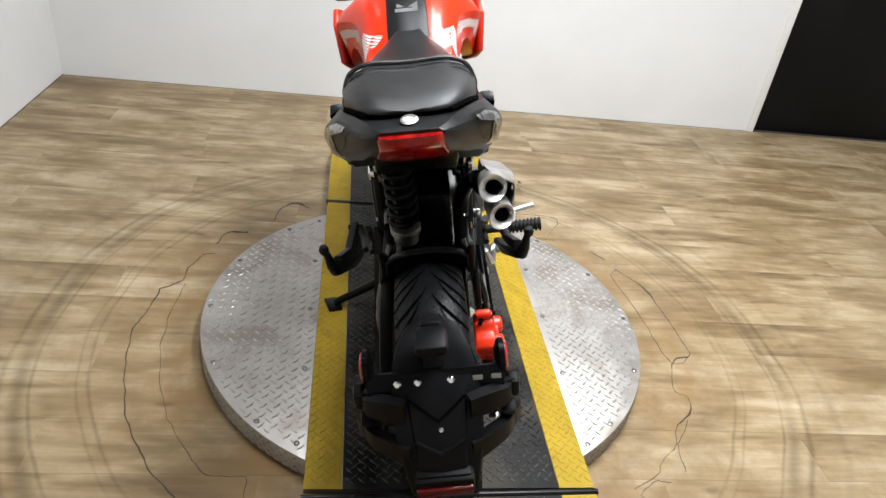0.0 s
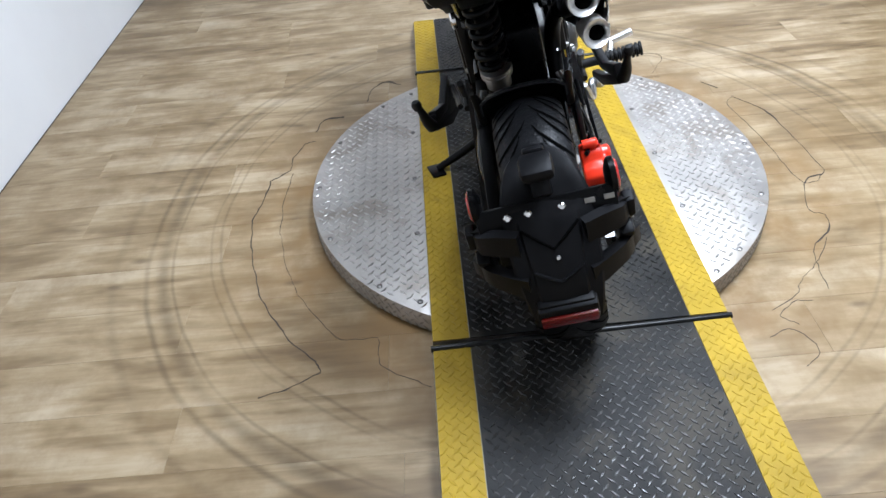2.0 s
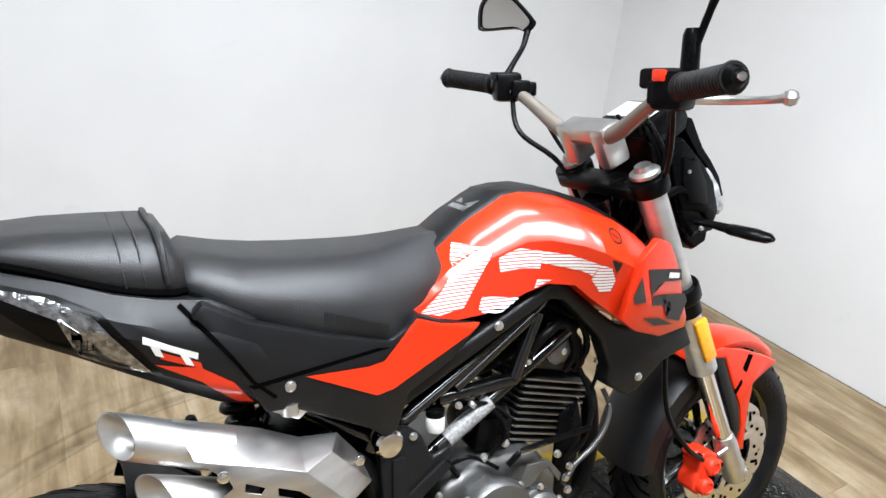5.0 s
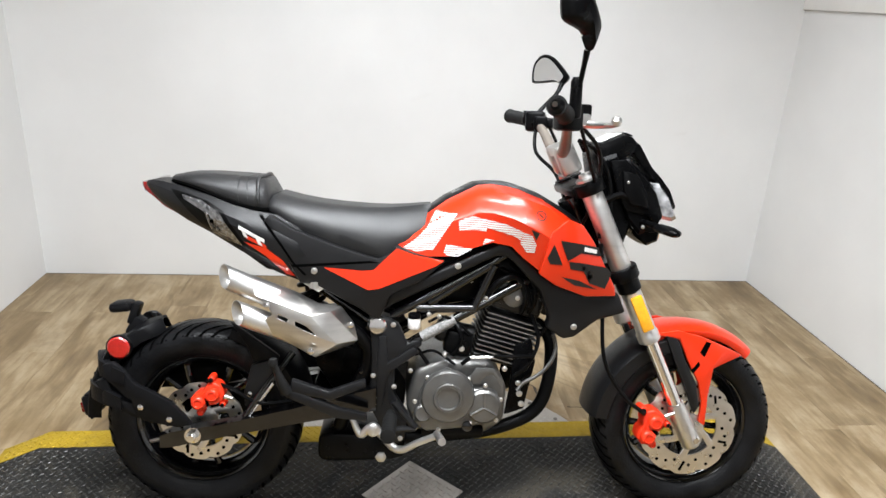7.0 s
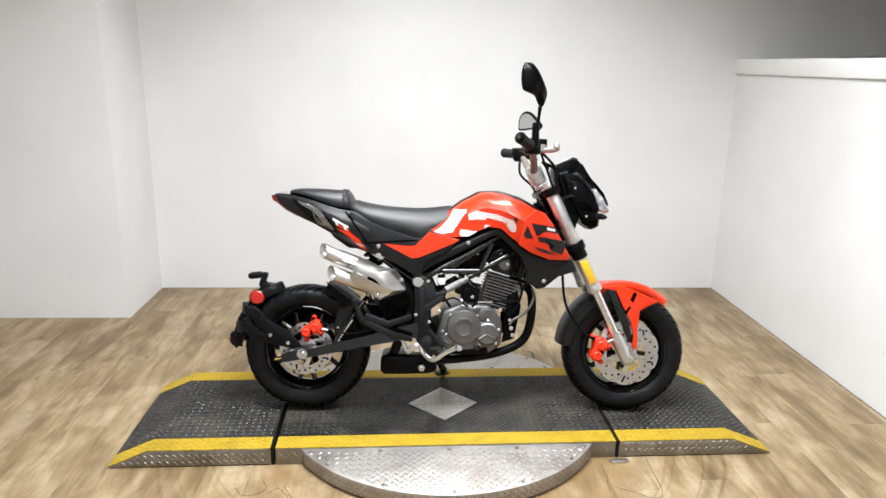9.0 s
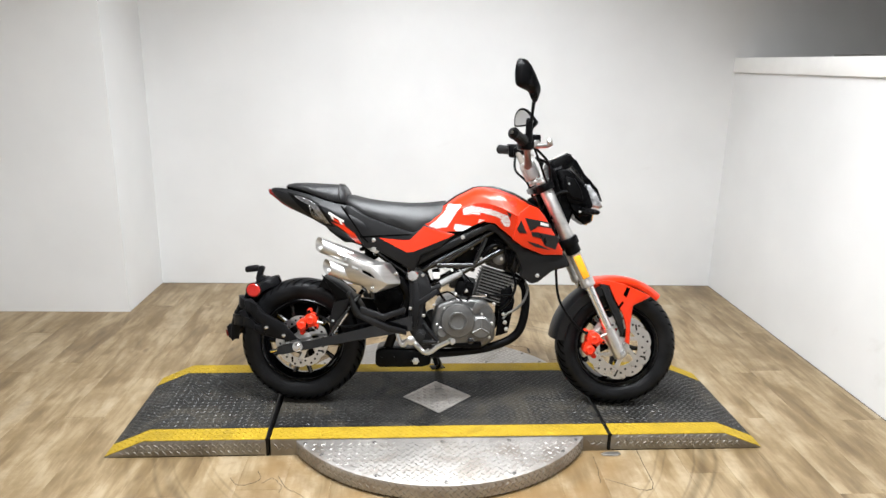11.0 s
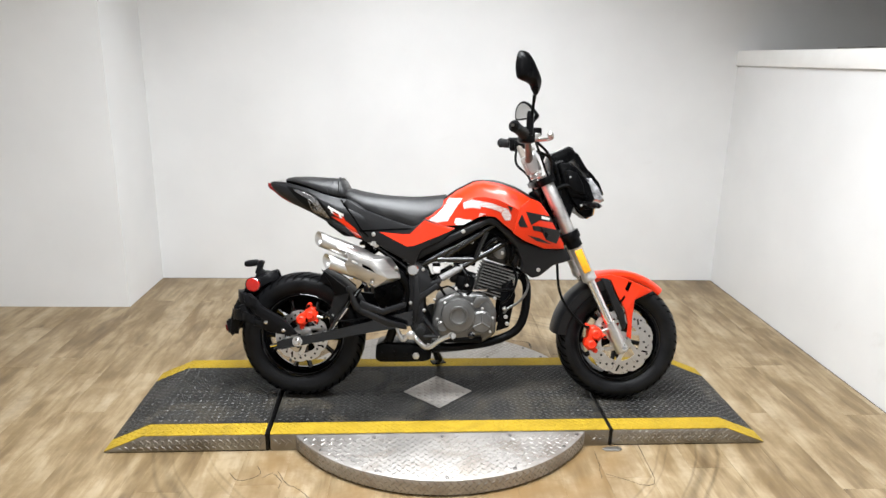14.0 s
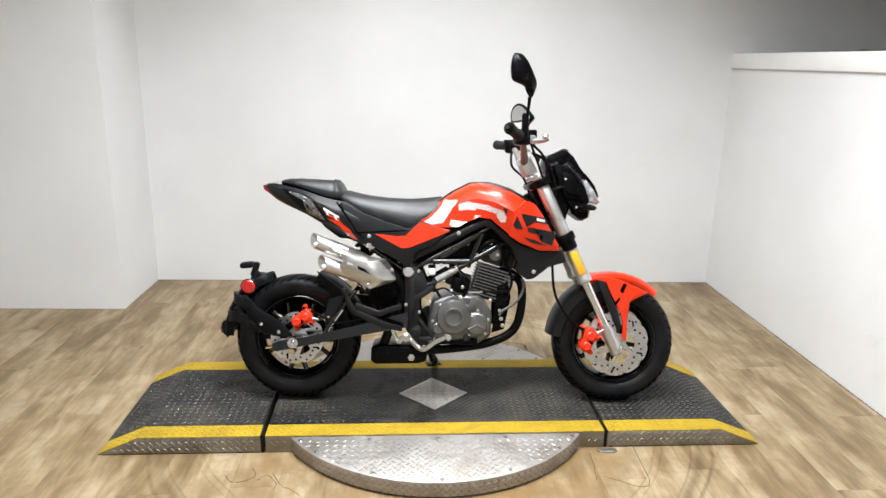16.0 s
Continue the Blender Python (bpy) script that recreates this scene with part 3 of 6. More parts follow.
# wheels
def wheel(name, c, R, W, rimR, label):
    m = axle(*c)
    bm = B()
    lip = W * 0.40
    lathe(bm, [(rimR, -lip), (rimR + 0.006, -lip + 0.004), (rimR - 0.002, -lip + 0.014), (rimR - 0.016, -lip + 0.024), (rimR - 0.018, 0), (rimR - 0.016, lip - 0.024),
               (rimR - 0.002, lip - 0.014), (rimR + 0.006, lip - 0.004), (rimR, lip), (rimR - 0.006, lip - 0.004), (rimR - 0.024, 0.02), (rimR - 0.026, 0),
               (rimR - 0.024, -0.02), (rimR - 0.006, -lip + 0.004)], m, 64, True)
    w = P(name, bm, M_GLOSSBLK, bike, label)
    for k in range(5):
        for d in (-9, 9):
            a, a2 = radians(72 * k + 20 + d * 0.5), radians(72 * k + 20 + d * 1.5)
            p = [m @ Vector((r * math.cos(t), r * math.sin(t), h)) for r, t, h in ((0.030, a, -0.004), (0.085, (a + a2) / 2, -0.014), (rimR - 0.020, a2, -0.010))]
            P("spoke", tube(B(), p, [0.011, 0.008, 0.010], 8, 3), M_GLOSSBLK, w)
    P("hub", lathe(B(), [(0.018, -0.052), (0.034, -0.050), (0.036, -0.02), (0.03, 0), (0.036, 0.02), (0.034, 0.050), (0.018, 0.052)], m, 24), M_GLOSSBLK, w)
    prof = [(rimR + 0.001, -lip + 0.004), (rimR + 0.010, -W * 0.44), (R - 0.045, -W * 0.50), (R - 0.026, -W * 0.49), (R - 0.013, -W * 0.40), (R - 0.004, -W * 0.22), (R, 0)]
    prof = prof + [(r, -h) for r, h in prof[-2::-1]] + [(rimR - 0.004, 0.03), (rimR - 0.004, -0.03)]
    P("tyre", lathe(B(), prof, m, 72, True), M_TYRE, w, "black road tyre with curved grooves", 60)
    # curved tread grooves
    g = B()

    def on(a, h):
        h2 = abs(h)
        r = float(np.interp(h2, [0, W * 0.22, W * 0.40, W * 0.49, W * 0.5], [R, R - 0.004, R - 0.013, R - 0.026, R - 0.045])) + 0.0013
        return m @ Vector((r * math.cos(a), r * math.sin(a), h))

    n = 22
    for k in range(n):
        for s in S2:
            a0 = 2 * math.pi * (k + (0.25 if s > 0 else 0.0)) / n
            for sh, h0, h1, wd in ((0.0, 0.04, 0.48, 0.020), (0.143, 0.14, 0.49, 0.019)):
                prev = None
                for i in range(9):
                    u = i / 8
                    h = s * W * (h0 + (h1 - h0) * u)
                    a = a0 + sh - 0.30 * u ** 0.7
                    t = wd * (0.25 + math.sin(math.pi * min(0.72, u * 0.9 + 0.1)) * 0.75)
                    cur = (g.verts.new(on(a - t, h)), g.verts.new(on(a + t, h)))
                    if prev:
                        g.faces.new((prev[0], prev[1], cur[1], cur[0]))
                    prev = cur
    for k in range(n * 3):
        for s in S2:
            a = 2 * math.pi * (k + 0.5) / (n * 3)
            q = [g.verts.new(on(a + d, s * W * h)) for d, h in ((-0.012, 0.455), (0.012, 0.455), (0.009, 0.499), (-0.009, 0.499))]
            g.faces.new(q)
    ob = P("tread_groove", g, M_GROOVE, w)
    ob["kind"] = "stuff"
    return w


def brake_disc(parent, c, y, r0, r1, lobes):
    m = axle(c.x, y, c.z)
    bm = B()
    n = lobes * 8
    ro = [r1 - 0.006 * max(0, math.cos(2 * math.pi * k / 8)) ** 3 for k in range(n)]
    rings = []
    for r, h in ((r0, -0.002), (None, -0.002), (None, 0.002), (r0, 0.002), (r0, -0.002)):
        rings.append([m @ Vector(((r or ro[k]) * math.cos(2 * math.pi * k / n), (r or ro[k]) * math.sin(2 * math.pi * k / n), h)) for k in range(n)])
    loft(bm, rings, False)
    for k in range(6):
        a = 2 * math.pi * k / 6 + 0.2
        p = [m @ Vector((r * math.cos(a + t), r * math.sin(a + t), 0)) for r, t in ((0.03, 0.0), (0.05, 0.2), (r0 + 0.006, 0.42))]
        P("disc_arm", tube(B(), p, [0.011, 0.009, 0.010], 6, 3, flat=0.35), M_DISC, parent)
    P("disc_hub", lathe(B(), [(0.028, -0.006), (0.040, -0.004), (0.040, 0.004), (0.028, 0.006)], m, 24), M_DISC, parent)
    d = P("brake_disc", bm, M_DISC, parent, "drilled steel wave brake disc")
    hb = B()
    for k in range(lobes * 3):
        a = 2 * math.pi * k / (lobes * 3)
        r = r0 + (r1 - r0) * (0.3, 0.52, 0.74)[k % 3]
        lathe(hb, [(0.0042, -0.0032), (0.0042, 0.0032)], m @ pose(r * math.cos(a), r * math.sin(a), 0), 8)
    for k in range(lobes // 2):
        a = 2 * math.pi * (k + 0.3) / (lobes // 2)
        box(hb, m @ Vector((r1 * 0.80 * math.cos(a), r1 * 0.80 * math.sin(a), 0)), (0.022, 0.0062, 0.006), (0, math.degrees(-a) + 30, 0))
    P("disc_hole", hb, M_GROOVE, parent)["kind"] = "stuff"


rw = wheel("rear_wheel", RW, 0.238, 0.132, 0.158, "black five-spoke cast rear wheel")
fw = wheel("front_wheel", FW, 0.234, 0.122, 0.158, "black five-spoke cast front wheel")
brake_disc(fw, FW, -0.066, 0.074, 0.125, 10)
brake_disc(rw, RW, -0.060, 0.066, 0.099, 9)


def caliper(c, y, turn, k=1.0):
    """A two-pot floating caliper: body, ears, pots, a slot with its pad pins, a bleed nipple."""
    m = pose(c[0], y, c[1], 0, turn, 0)

    def put(t):
        bmesh.ops.transform(t, matrix=m @ Matrix.Diagonal((k, k, k, 1)), verts=t.verts)
        return t

    outer = [(-0.030, 0.034), (-0.014, 0.046), (0.012, 0.044), (0.026, 0.030), (0.028, 0.006), (0.022, -0.004), (0.026, -0.020), (0.020, -0.042), (0.002, -0.050), (-0.018, -0.042), (-0.024, -0.022), (-0.020, -0.004), (-0.030, 0.010)]
    bm = put(prism(B(), outer, -0.026, 0.020, 0.007, 3))
    join(bm, put(prism(B(), [(-0.018, 0.030), (0.014, 0.030), (0.016, 0.004), (0.012, -0.032), (-0.010, -0.034), (-0.018, 0.000)], -0.034, -0.020, 0.005)))
    for x, z, r, h in ((-0.002, 0.018, 0.0185, 0.044), (0.000, -0.024, 0.0185, 0.044), (-0.038, 0.030, 0.010, 0.020), (0.036, 0.024, 0.009, 0.026), (0.030, -0.040, 0.010, 0.022)):
        join(bm, put(lathe(B(), [(r, -0.012), (r, h - 0.006), (r * 0.86, h - 0.002), (r * 0.62, h), (r * 0.56, h - 0.003)], axle(x, 0, z, -1), 20)))
    for a, b in (((-0.038, 0.030), (-0.016, 0.026)), ((0.036, 0.024), (0.016, 0.018)), ((0.030, -0.040), (0.008, -0.036))):
        join(bm, put(tube(B(), [(a[0], -0.006, a[1]), (b[0], -0.006, b[1])], [0.009, 0.011], 10, 0)))
    c2 = P("brake_caliper", bm, M_CALIPER, bike, "red enamelled brake caliper")
    P("pad_slot", put(box(B(), (0.010, -0.0345, -0.003), (0.020, 0.004, 0.008), (0, 20, 0), 0.001)), M_GROOVE, c2)
    for x, z in ((-0.038, 0.030), (0.036, 0.024)):
        p = m @ Vector((x * k, -0.022 * k, z * k))
        P("bolt", bolt(B(), p.x, p.y, p.z, 0.006, 0.008), M_SATINBLK, c2)
    p, q = m @ Vector((0.020 * k, -0.02 * k, 0.040 * k)), m @ Vector((0.034 * k, -0.026 * k, 0.060 * k))
    P("bleed_nipple", tube(B(), [p, q], [0.006, 0.004], 10, 0), M_ALLOY, c2)


caliper((-0.492, 0.314), -0.096, 62, 0.88)
caliper((0.578, 0.246), -0.088, 25, 0.98)
hb = tube(B(), [(-0.50, -0.09, 0.345), (-0.44, -0.11, 0.335), (-0.36, -0.115, 0.30), (-0.20, -0.115, 0.33)], 0.0045, 8)
P("brake_hose", hb, M_SATINBLK)
P("banjo_bolt", lathe(B(), [(0.009, 0), (0.009, 0.016), (0.006, 0.02)], axle(-0.475, -0.10, 0.322, -1), 12), M_ALLOY)
hb = tube(B(), [(0.42, -0.10, 0.70), (0.43, -0.115, 0.56), (0.445, -0.12, 0.42), (0.50, -0.125, 0.33), (0.555, -0.12, 0.285)], 0.005, 8)
P("brake_hose", hb, M_SATINBLK)

# fork, clamps and steering
def rake(t, y=0.0):
    """A point on the fork's line, t from the lower end (0) to the top (1)."""
    return Vector((0.700 - 0.330 * t, y, 0.178 + 0.684 * t))


UP = (rake(1) - rake(0)).normalized()


def along(t, y):
    q = Vector((0, 0, 1)).rotation_difference(UP).to_matrix().to_4x4()
    return Matrix.Translation(rake(t, y)) @ q


FL = (rake(1) - rake(0)).length
for s in S2:
    y = s * 0.094
    bm = B()
    lathe(bm, [(0.023, 0), (0.025, 0.004), (0.025, 0.36 * FL), (0.023, 0.365 * FL)], along(0.60, y), 24)
    leg = P("fork_leg", bm, M_TIP, bike, "silver fork leg")
    P("upper_sleeve", lathe(B(), [(0.022, 0), (0.029, 0.004), (0.029, 0.055 * FL), (0.026, 0.06 * FL), (0.026, 0.085 * FL)], along(0.595, y), 24), M_SATINBLK, leg)
    P("lower_tube", lathe(B(), [(0.022, 0), (0.027, 0.004), (0.027, 0.025), (0.024, 0.03), (0.024, 0.18 * FL)], along(0.415, y), 24), M_TIP, leg)
    P("inner_tube", lathe(B(), [(0.0175, 0), (0.0175, 0.26 * FL)], along(0.165, y), 20), M_CHROME, leg)
    lug = B()
    t = lathe(B(), [(0.019, 0), (0.024, 0.006), (0.024, 0.10), (0.020, 0.125)], along(0.02, y), 20)
    join(lug, t)
    lathe(lug, [(0.022, -0.016), (0.022, 0.016)], axle(FW.x, s * 0.088, FW.z - 0.012, s), 20)
    P("axle_lug", lug, M_ALLOY, leg)
    P("axle_nut", lathe(B(), [(0.014, 0), (0.014, 0.008), (0.008, 0.010), (0.008, 0.016)], axle(FW.x, s * 0.104, FW.z - 0.012, s), 6), M_CHROME, leg)
    r = P("reflector", box(B(), (0, 0, 0), (0.010, 0.029, 0.092), bevel=0.004), M_ORANGE, leg, "orange fork reflector")
    r.matrix_basis = along(0.525, s * 0.1225) @ pose(0, 0, 0, 0, 0, 90 if s < 0 else -90)
P("axle_shaft", lathe(B(), [(0.009, -0.09), (0.009, 0.09)], axle(FW.x, 0, FW.z), 12), M_SATINBLK)
for t, name, h in ((0.955, "top_clamp", 0.028), (0.66, "lower_clamp", 0.030)):
    bm = B()
    for s in S2:
        lathe(bm, [(0.034, -h / 2), (0.036, -h / 2 + 0.003), (0.036, h / 2 - 0.003), (0.034, h / 2)], along(t, s * 0.094), 20)
    q = B()
    box(q, (0, 0, 0), (0.052, 0.19, h * 0.8), bevel=0.006)
    bmesh.ops.transform(q, matrix=along(t, 0) @ pose(-0.018, 0, 0), verts=q.verts)
    P(name, join(bm, q), M_SATINBLK)
for s in S2:
    P("fork_cap", lathe(B(), [(0.026, 0), (0.026, 0.006), (0.020, 0.010), (0.016, 0.010), (0.014, 0.018)], along(0.978, s * 0.094), 12), M_ALLOY)
P("steering_head", lathe(B(), [(0.030, 0), (0.032, 0.02), (0.028, 0.03), (0.028, 0.16), (0.032, 0.17), (0.030, 0.19)], along(0.68, 0) @ pose(-0.035, 0, 0), 20), M_GLOSSBLK)

# handlebar with its fittings; the steering is turned a little to one side
unsteered = set(bike.children)
riser = B()
for s in S2:
    t = B()
    box(t, (0, 0, 0), (0.050, 0.034, 0.074), bevel=0.010)
    bmesh.ops.transform(t, matrix=pose(0.342, s * 0.045, 0.880, 0, -26, 0), verts=t.verts)
    join(riser, t)
box(riser, (0.332, 0, 0.902), (0.046, 0.13, 0.030), (0, -26, 0), 0.007)
P("bar_clamp", riser, M_ALLOY, bike, "bare alloy handlebar clamp")
P("handlebar", tube(B(), [(0.250, -0.365, 0.988), (0.290, -0.25, 0.976), (0.310, -0.18, 0.956), (0.325, -0.09, 0.908), (0.327, -0.04, 0.893), (0.327, 0.04, 0.893), (0.325, 0.09, 0.908),
                          (0.310, 0.18, 0.956), (0.290, 0.25, 0.976), (0.250, 0.365, 0.988)], [0.011, 0.011, 0.011, 0.014, 0.014, 0.014, 0.014, 0.011, 0.011, 0.011], 14), M_BAR, bike, "champagne tapered handlebar")
for s in S2:
    a, b = Vector((0.248, s * 0.372, 0.989)), Vector((0.290, s * 0.248, 0.976))
    rib = [(0.0190, 0.0), (0.0205, 0.003)]
    for k in range(14):
        h = 0.010 + 0.0078 * k
        rib += [(0.0172, h), (0.0186, h + 0.001), (0.0186, h + 0.005), (0.0172, h + 0.006)]
    g = lathe(B(), rib + [(0.0205, 0.124), (0.0205, 0.129)], Matrix.Translation(a) @ Vector((0, 0, 1)).rotation_difference((b - a).normalized()).to_matrix().to_4x4(), 18)
    grip = P("grip", g, M_PEG, bike, "black rubber handlebar grip")
    P("bar_end", tube(B(), [(0.244, s * 0.382, 0.990), (0.249, s * 0.368, 0.9885)], [0.010, 0.019], 14, 0), M_SATINBLK, grip)
    P("end_bolt", tube(B(), [(0.2415, s * 0.389, 0.9905), (0.2455, s * 0.378, 0.9895)], [0.0055, 0.0065], 10, 0), M_CHROME, grip)
    sw = B()
    box(sw, (0.302, s * 0.222, 0.972), (0.052, 0.050, 0.056), (0, 0, -s * 18), 0.010)
    box(sw, (0.312, s * 0.190, 0.968), (0.036, 0.034, 0.034), (0, 0, -s * 18), 0.006)
    sg = P("switch_housing", sw, M_SATINBLK)
    P("switch_button", box(B(), (0.274, s * 0.222, 0.992), (0.014, 0.016, 0.016), bevel=0.002), M_CALIPER if s < 0 else M_PLASTIC, sg)
    lv = B()
    tube(lv, [(0.342, s * 0.205, 0.960), (0.374, s * 0.25, 0.958), (0.382, s * 0.31, 0.960), (0.370, s * 0.352, 0.964)], [0.009, 0.0065, 0.0055, 0.006], 10, 5)
    lathe(lv, [(0.0, -0.011), (0.008, -0.008), (0.011, 0), (0.008, 0.008), (0.0, 0.011)], pose(0.369, s * 0.356, 0.964), 12)
    P("hand_lever", lv, M_ALLOY, bike, "bare alloy hand lever")
    pv = B()
    box(pv, (0.332, s * 0.200, 0.968), (0.034, 0.042, 0.028), (0, 0, -s * 18), 0.006)
    P("lever_perch", pv, M_ALLOY if s < 0 else M_SATINBLK)
P("brake_reservoir", box(B(), (0.335, -0.165, 0.988), (0.040, 0.060, 0.030), (0, 0, 12), 0.006), M_SATINBLK)


def mirror(s, stem, base, turn, out):
    """Stem and head of a rear-view mirror; its face looks back and inwards."""
    st = P("mirror", tube(B(), stem, [0.007, 0.0055, 0.0055, 0.007], 10, 6), M_SATINBLK, bike, "black rear-view mirror on a bent stem")
    if s < 0:
        P("stem_boot", lathe(B(), [(0.011, -0.02), (0.0135, -0.014), (0.0125, 0.055), (0.009, 0.064)], pose(*stem[0]), 14), M_SATINBLK, st)
    out = [(p.x, p.y) for p in curve([(u, v, 0) for u, v in out + out[:1]], 3)[:-1]]
    cx, cy = sum(u for u, v in out) / len(out), sum(v for u, v in out) / len(out)
    q = Matrix.Translation(base) @ pose(0, 0, 0, 0, 0, turn * s)
    at = lambda u, v, k, d: q @ Vector((d, s * (cx + (u - cx) * k), cy + (v - cy) * k))
    rings = [[at(u, v, k, d) for u, v in out] for k, d in ((0.78, 0.0), (0.90, -0.004), (1.0, 0.004), (0.96, 0.016), (0.75, 0.028), (0.35, 0.034))]
    P("shell", loft(B(), rings), M_SATINBLK, st)
    P("glass", loft(B(), [[at(u, v, 0.80, -0.0045) for u, v in out], [at(u, v, 0.79, -0.0015) for u, v in out]]), M_MIRROR, st, "mirror glass")


mirror(-1, [(0.312, -0.238, 0.990), (0.316, -0.243, 1.03), (0.320, -0.258, 1.075), (0.322, -0.270, 1.105)], (0.322, -0.272, 1.102), 50,
       [(0, 0), (0.012, 0.0155), (0.026, 0.034), (0.080, 0.0465), (0.093, 0.065), (0.0955, 0.102), (0.085, 0.136), (0.0567, 0.1396), (0.0324, 0.121), (-0.014, 0.053), (-0.012, 0.022)])
mirror(1, [(0.306, 0.235, 0.990), (0.332, 0.245, 1.02), (0.362, 0.262, 1.05), (0.378, 0.272, 1.080)], (0.378, 0.272, 1.076), 48,
       [(0, 0), (0.026, 0.009), (0.094, 0.006), (0.104, 0.023), (0.099, 0.062), (0.073, 0.085), (0.0365, 0.0775), (-0.0104, 0.031), (-0.0156, 0.0155)])
cb = B()
for s in S2:
    tube(cb, [(0.335, s * 0.19, 0.96), (0.375, s * 0.15, 0.87), (0.40, s * 0.10, 0.80), (0.37, s * 0.06, 0.70), (0.30, s * 0.05, 0.62)], 0.0042, 8)
tube(cb, [(0.300, 0.20, 0.960), (0.300, 0.17, 0.89), (0.345, 0.10, 0.835), (0.37, 0.05, 0.75)], 0.005, 8)
tube(cb, [(0.345, -0.17, 0.955), (0.40, -0.12, 0.90), (0.41, -0.10, 0.80), (0.42, -0.10, 0.70)], 0.0048, 8)
for k in range(5):
    y = -0.085 + 0.022 * k
    tube(cb, [(0.352 + 0.008 * k, y - 0.03, 0.925 - 0.006 * k), (0.398, y, 0.905 + 0.004 * k), (0.432 + 0.004 * k, y, 0.850), (0.446 - 0.005 * k, y + 0.01, 0.760), (0.425, y + 0.02, 0.690)], 0.0052, 8)
P("control_cable", cb, M_SATINBLK)["kind"] = "stuff"

for ob in set(bike.children) - unsteered:
    ob.matrix_basis = pose(0.330, 0, 0.013, 0, 0, -2.4) @ pose(-0.330, 0, 0) @ ob.matrix_basis

# headlamp unit with instrument
def ring_side(pts, y, k=1.0):
    cx, cz = sum(p[0] for p in pts) / len(pts), sum(p[1] for p in pts) / len(pts)
    return [(cx + (x - cx) * k, y, cz + (z - cz) * k) for x, z in pts]


def layered(pts, rows):
    """A body from one side outline, shrunk towards both flanks."""
    return loft(B(), [ring_side(pts, y, k) for y, k in rows])


shell = [(0.440, 0.890), (0.478, 0.905), (0.520, 0.868), (0.552, 0.826), (0.566, 0.772), (0.548, 0.730), (0.520, 0.716), (0.486, 0.752), (0.456, 0.822)]
hl = P("headlamp", layered(shell, ((-0.082, 0.84), (-0.074, 0.96), (-0.03, 1.0), (0.03, 1.0), (0.074, 0.96), (0.082, 0.84))), M_SHELL, bike, "black angular headlamp housing with stacked clear lenses", 25)
lens = [(0.538, 0.850), (0.560, 0.848), (0.590, 0.814), (0.616, 0.758), (0.604, 0.750), (0.574, 0.756), (0.552, 0.800)]
P("lens", layered(lens, ((-0.070, 0.72), (-0.062, 0.92), (-0.03, 1.0), (0.03, 1.0), (0.062, 0.92), (0.070, 0.72))), M_HEADLENS, hl, "clear faceted headlamp lens", 25)
chin = [(0.476, 0.772), (0.530, 0.768), (0.566, 0.756), (0.580, 0.738), (0.574, 0.702), (0.546, 0.690), (0.512, 0.714)]
P("chin", layered(chin, ((-0.066, 0.80), (-0.056, 0.96), (0, 1.0), (0.056, 0.96), (0.066, 0.80))), M_SHELL, hl, "", 25)
P("lower_lens", layered([(0.548, 0.728), (0.584, 0.732), (0.580, 0.706), (0.556, 0.690)], ((-0.050, 0.8), (-0.040, 1.0), (0.040, 1.0), (0.050, 0.8))), M_ORANGE, hl, "amber lower marker lens", 25)
vis = [(0.492, 0.946), (0.502, 0.944), (0.540, 0.884), (0.570, 0.854), (0.598, 0.820), (0.616, 0.778), (0.604, 0.792), (0.564, 0.842), (0.528, 0.872), (0.488, 0.920)]
P("visor", layered(vis, ((-0.064, 0.86), (-0.045, 0.96), (0, 1.0), (0.045, 0.96), (0.064, 0.86))), M_SHELL, hl, "smooth black visor", 25)
pod = [(0.400, 0.914), (0.408, 0.940), (0.416, 0.946), (0.466, 0.969), (0.490, 0.962), (0.499, 0.950), (0.497, 0.928), (0.444, 0.896)]
dial = P("instrument", prism(B(), pod, -0.064, 0.064, 0.005), M_SATINBLK, bike, "black instrument pod with a grey screen")
dial.location = (0.002, 0, -0.012)
P("screen", prism(B(), [(0.4140, 0.9465), (0.4650, 0.9700), (0.4640, 0.9725), (0.4130, 0.9490)], -0.052, 0.052, 0.0008, 1), M_SCREEN, dial)
P("bezel", prism(B(), [(0.468, 0.9705), (0.489, 0.9640), (0.490, 0.9672), (0.469, 0.9737)], -0.056, 0.056, 0.001, 1), M_GLOSSBLK, dial)
P("back_shell", layered([(0.404, 0.902), (0.452, 0.918), (0.480, 0.860), (0.500, 0.740), (0.486, 0.692), (0.452, 0.722), (0.418, 0.835)], ((-0.070, 0.86), (-0.060, 1.0), (0.060, 1.0), (0.070, 0.86))), M_SHELL, hl, "", 25)
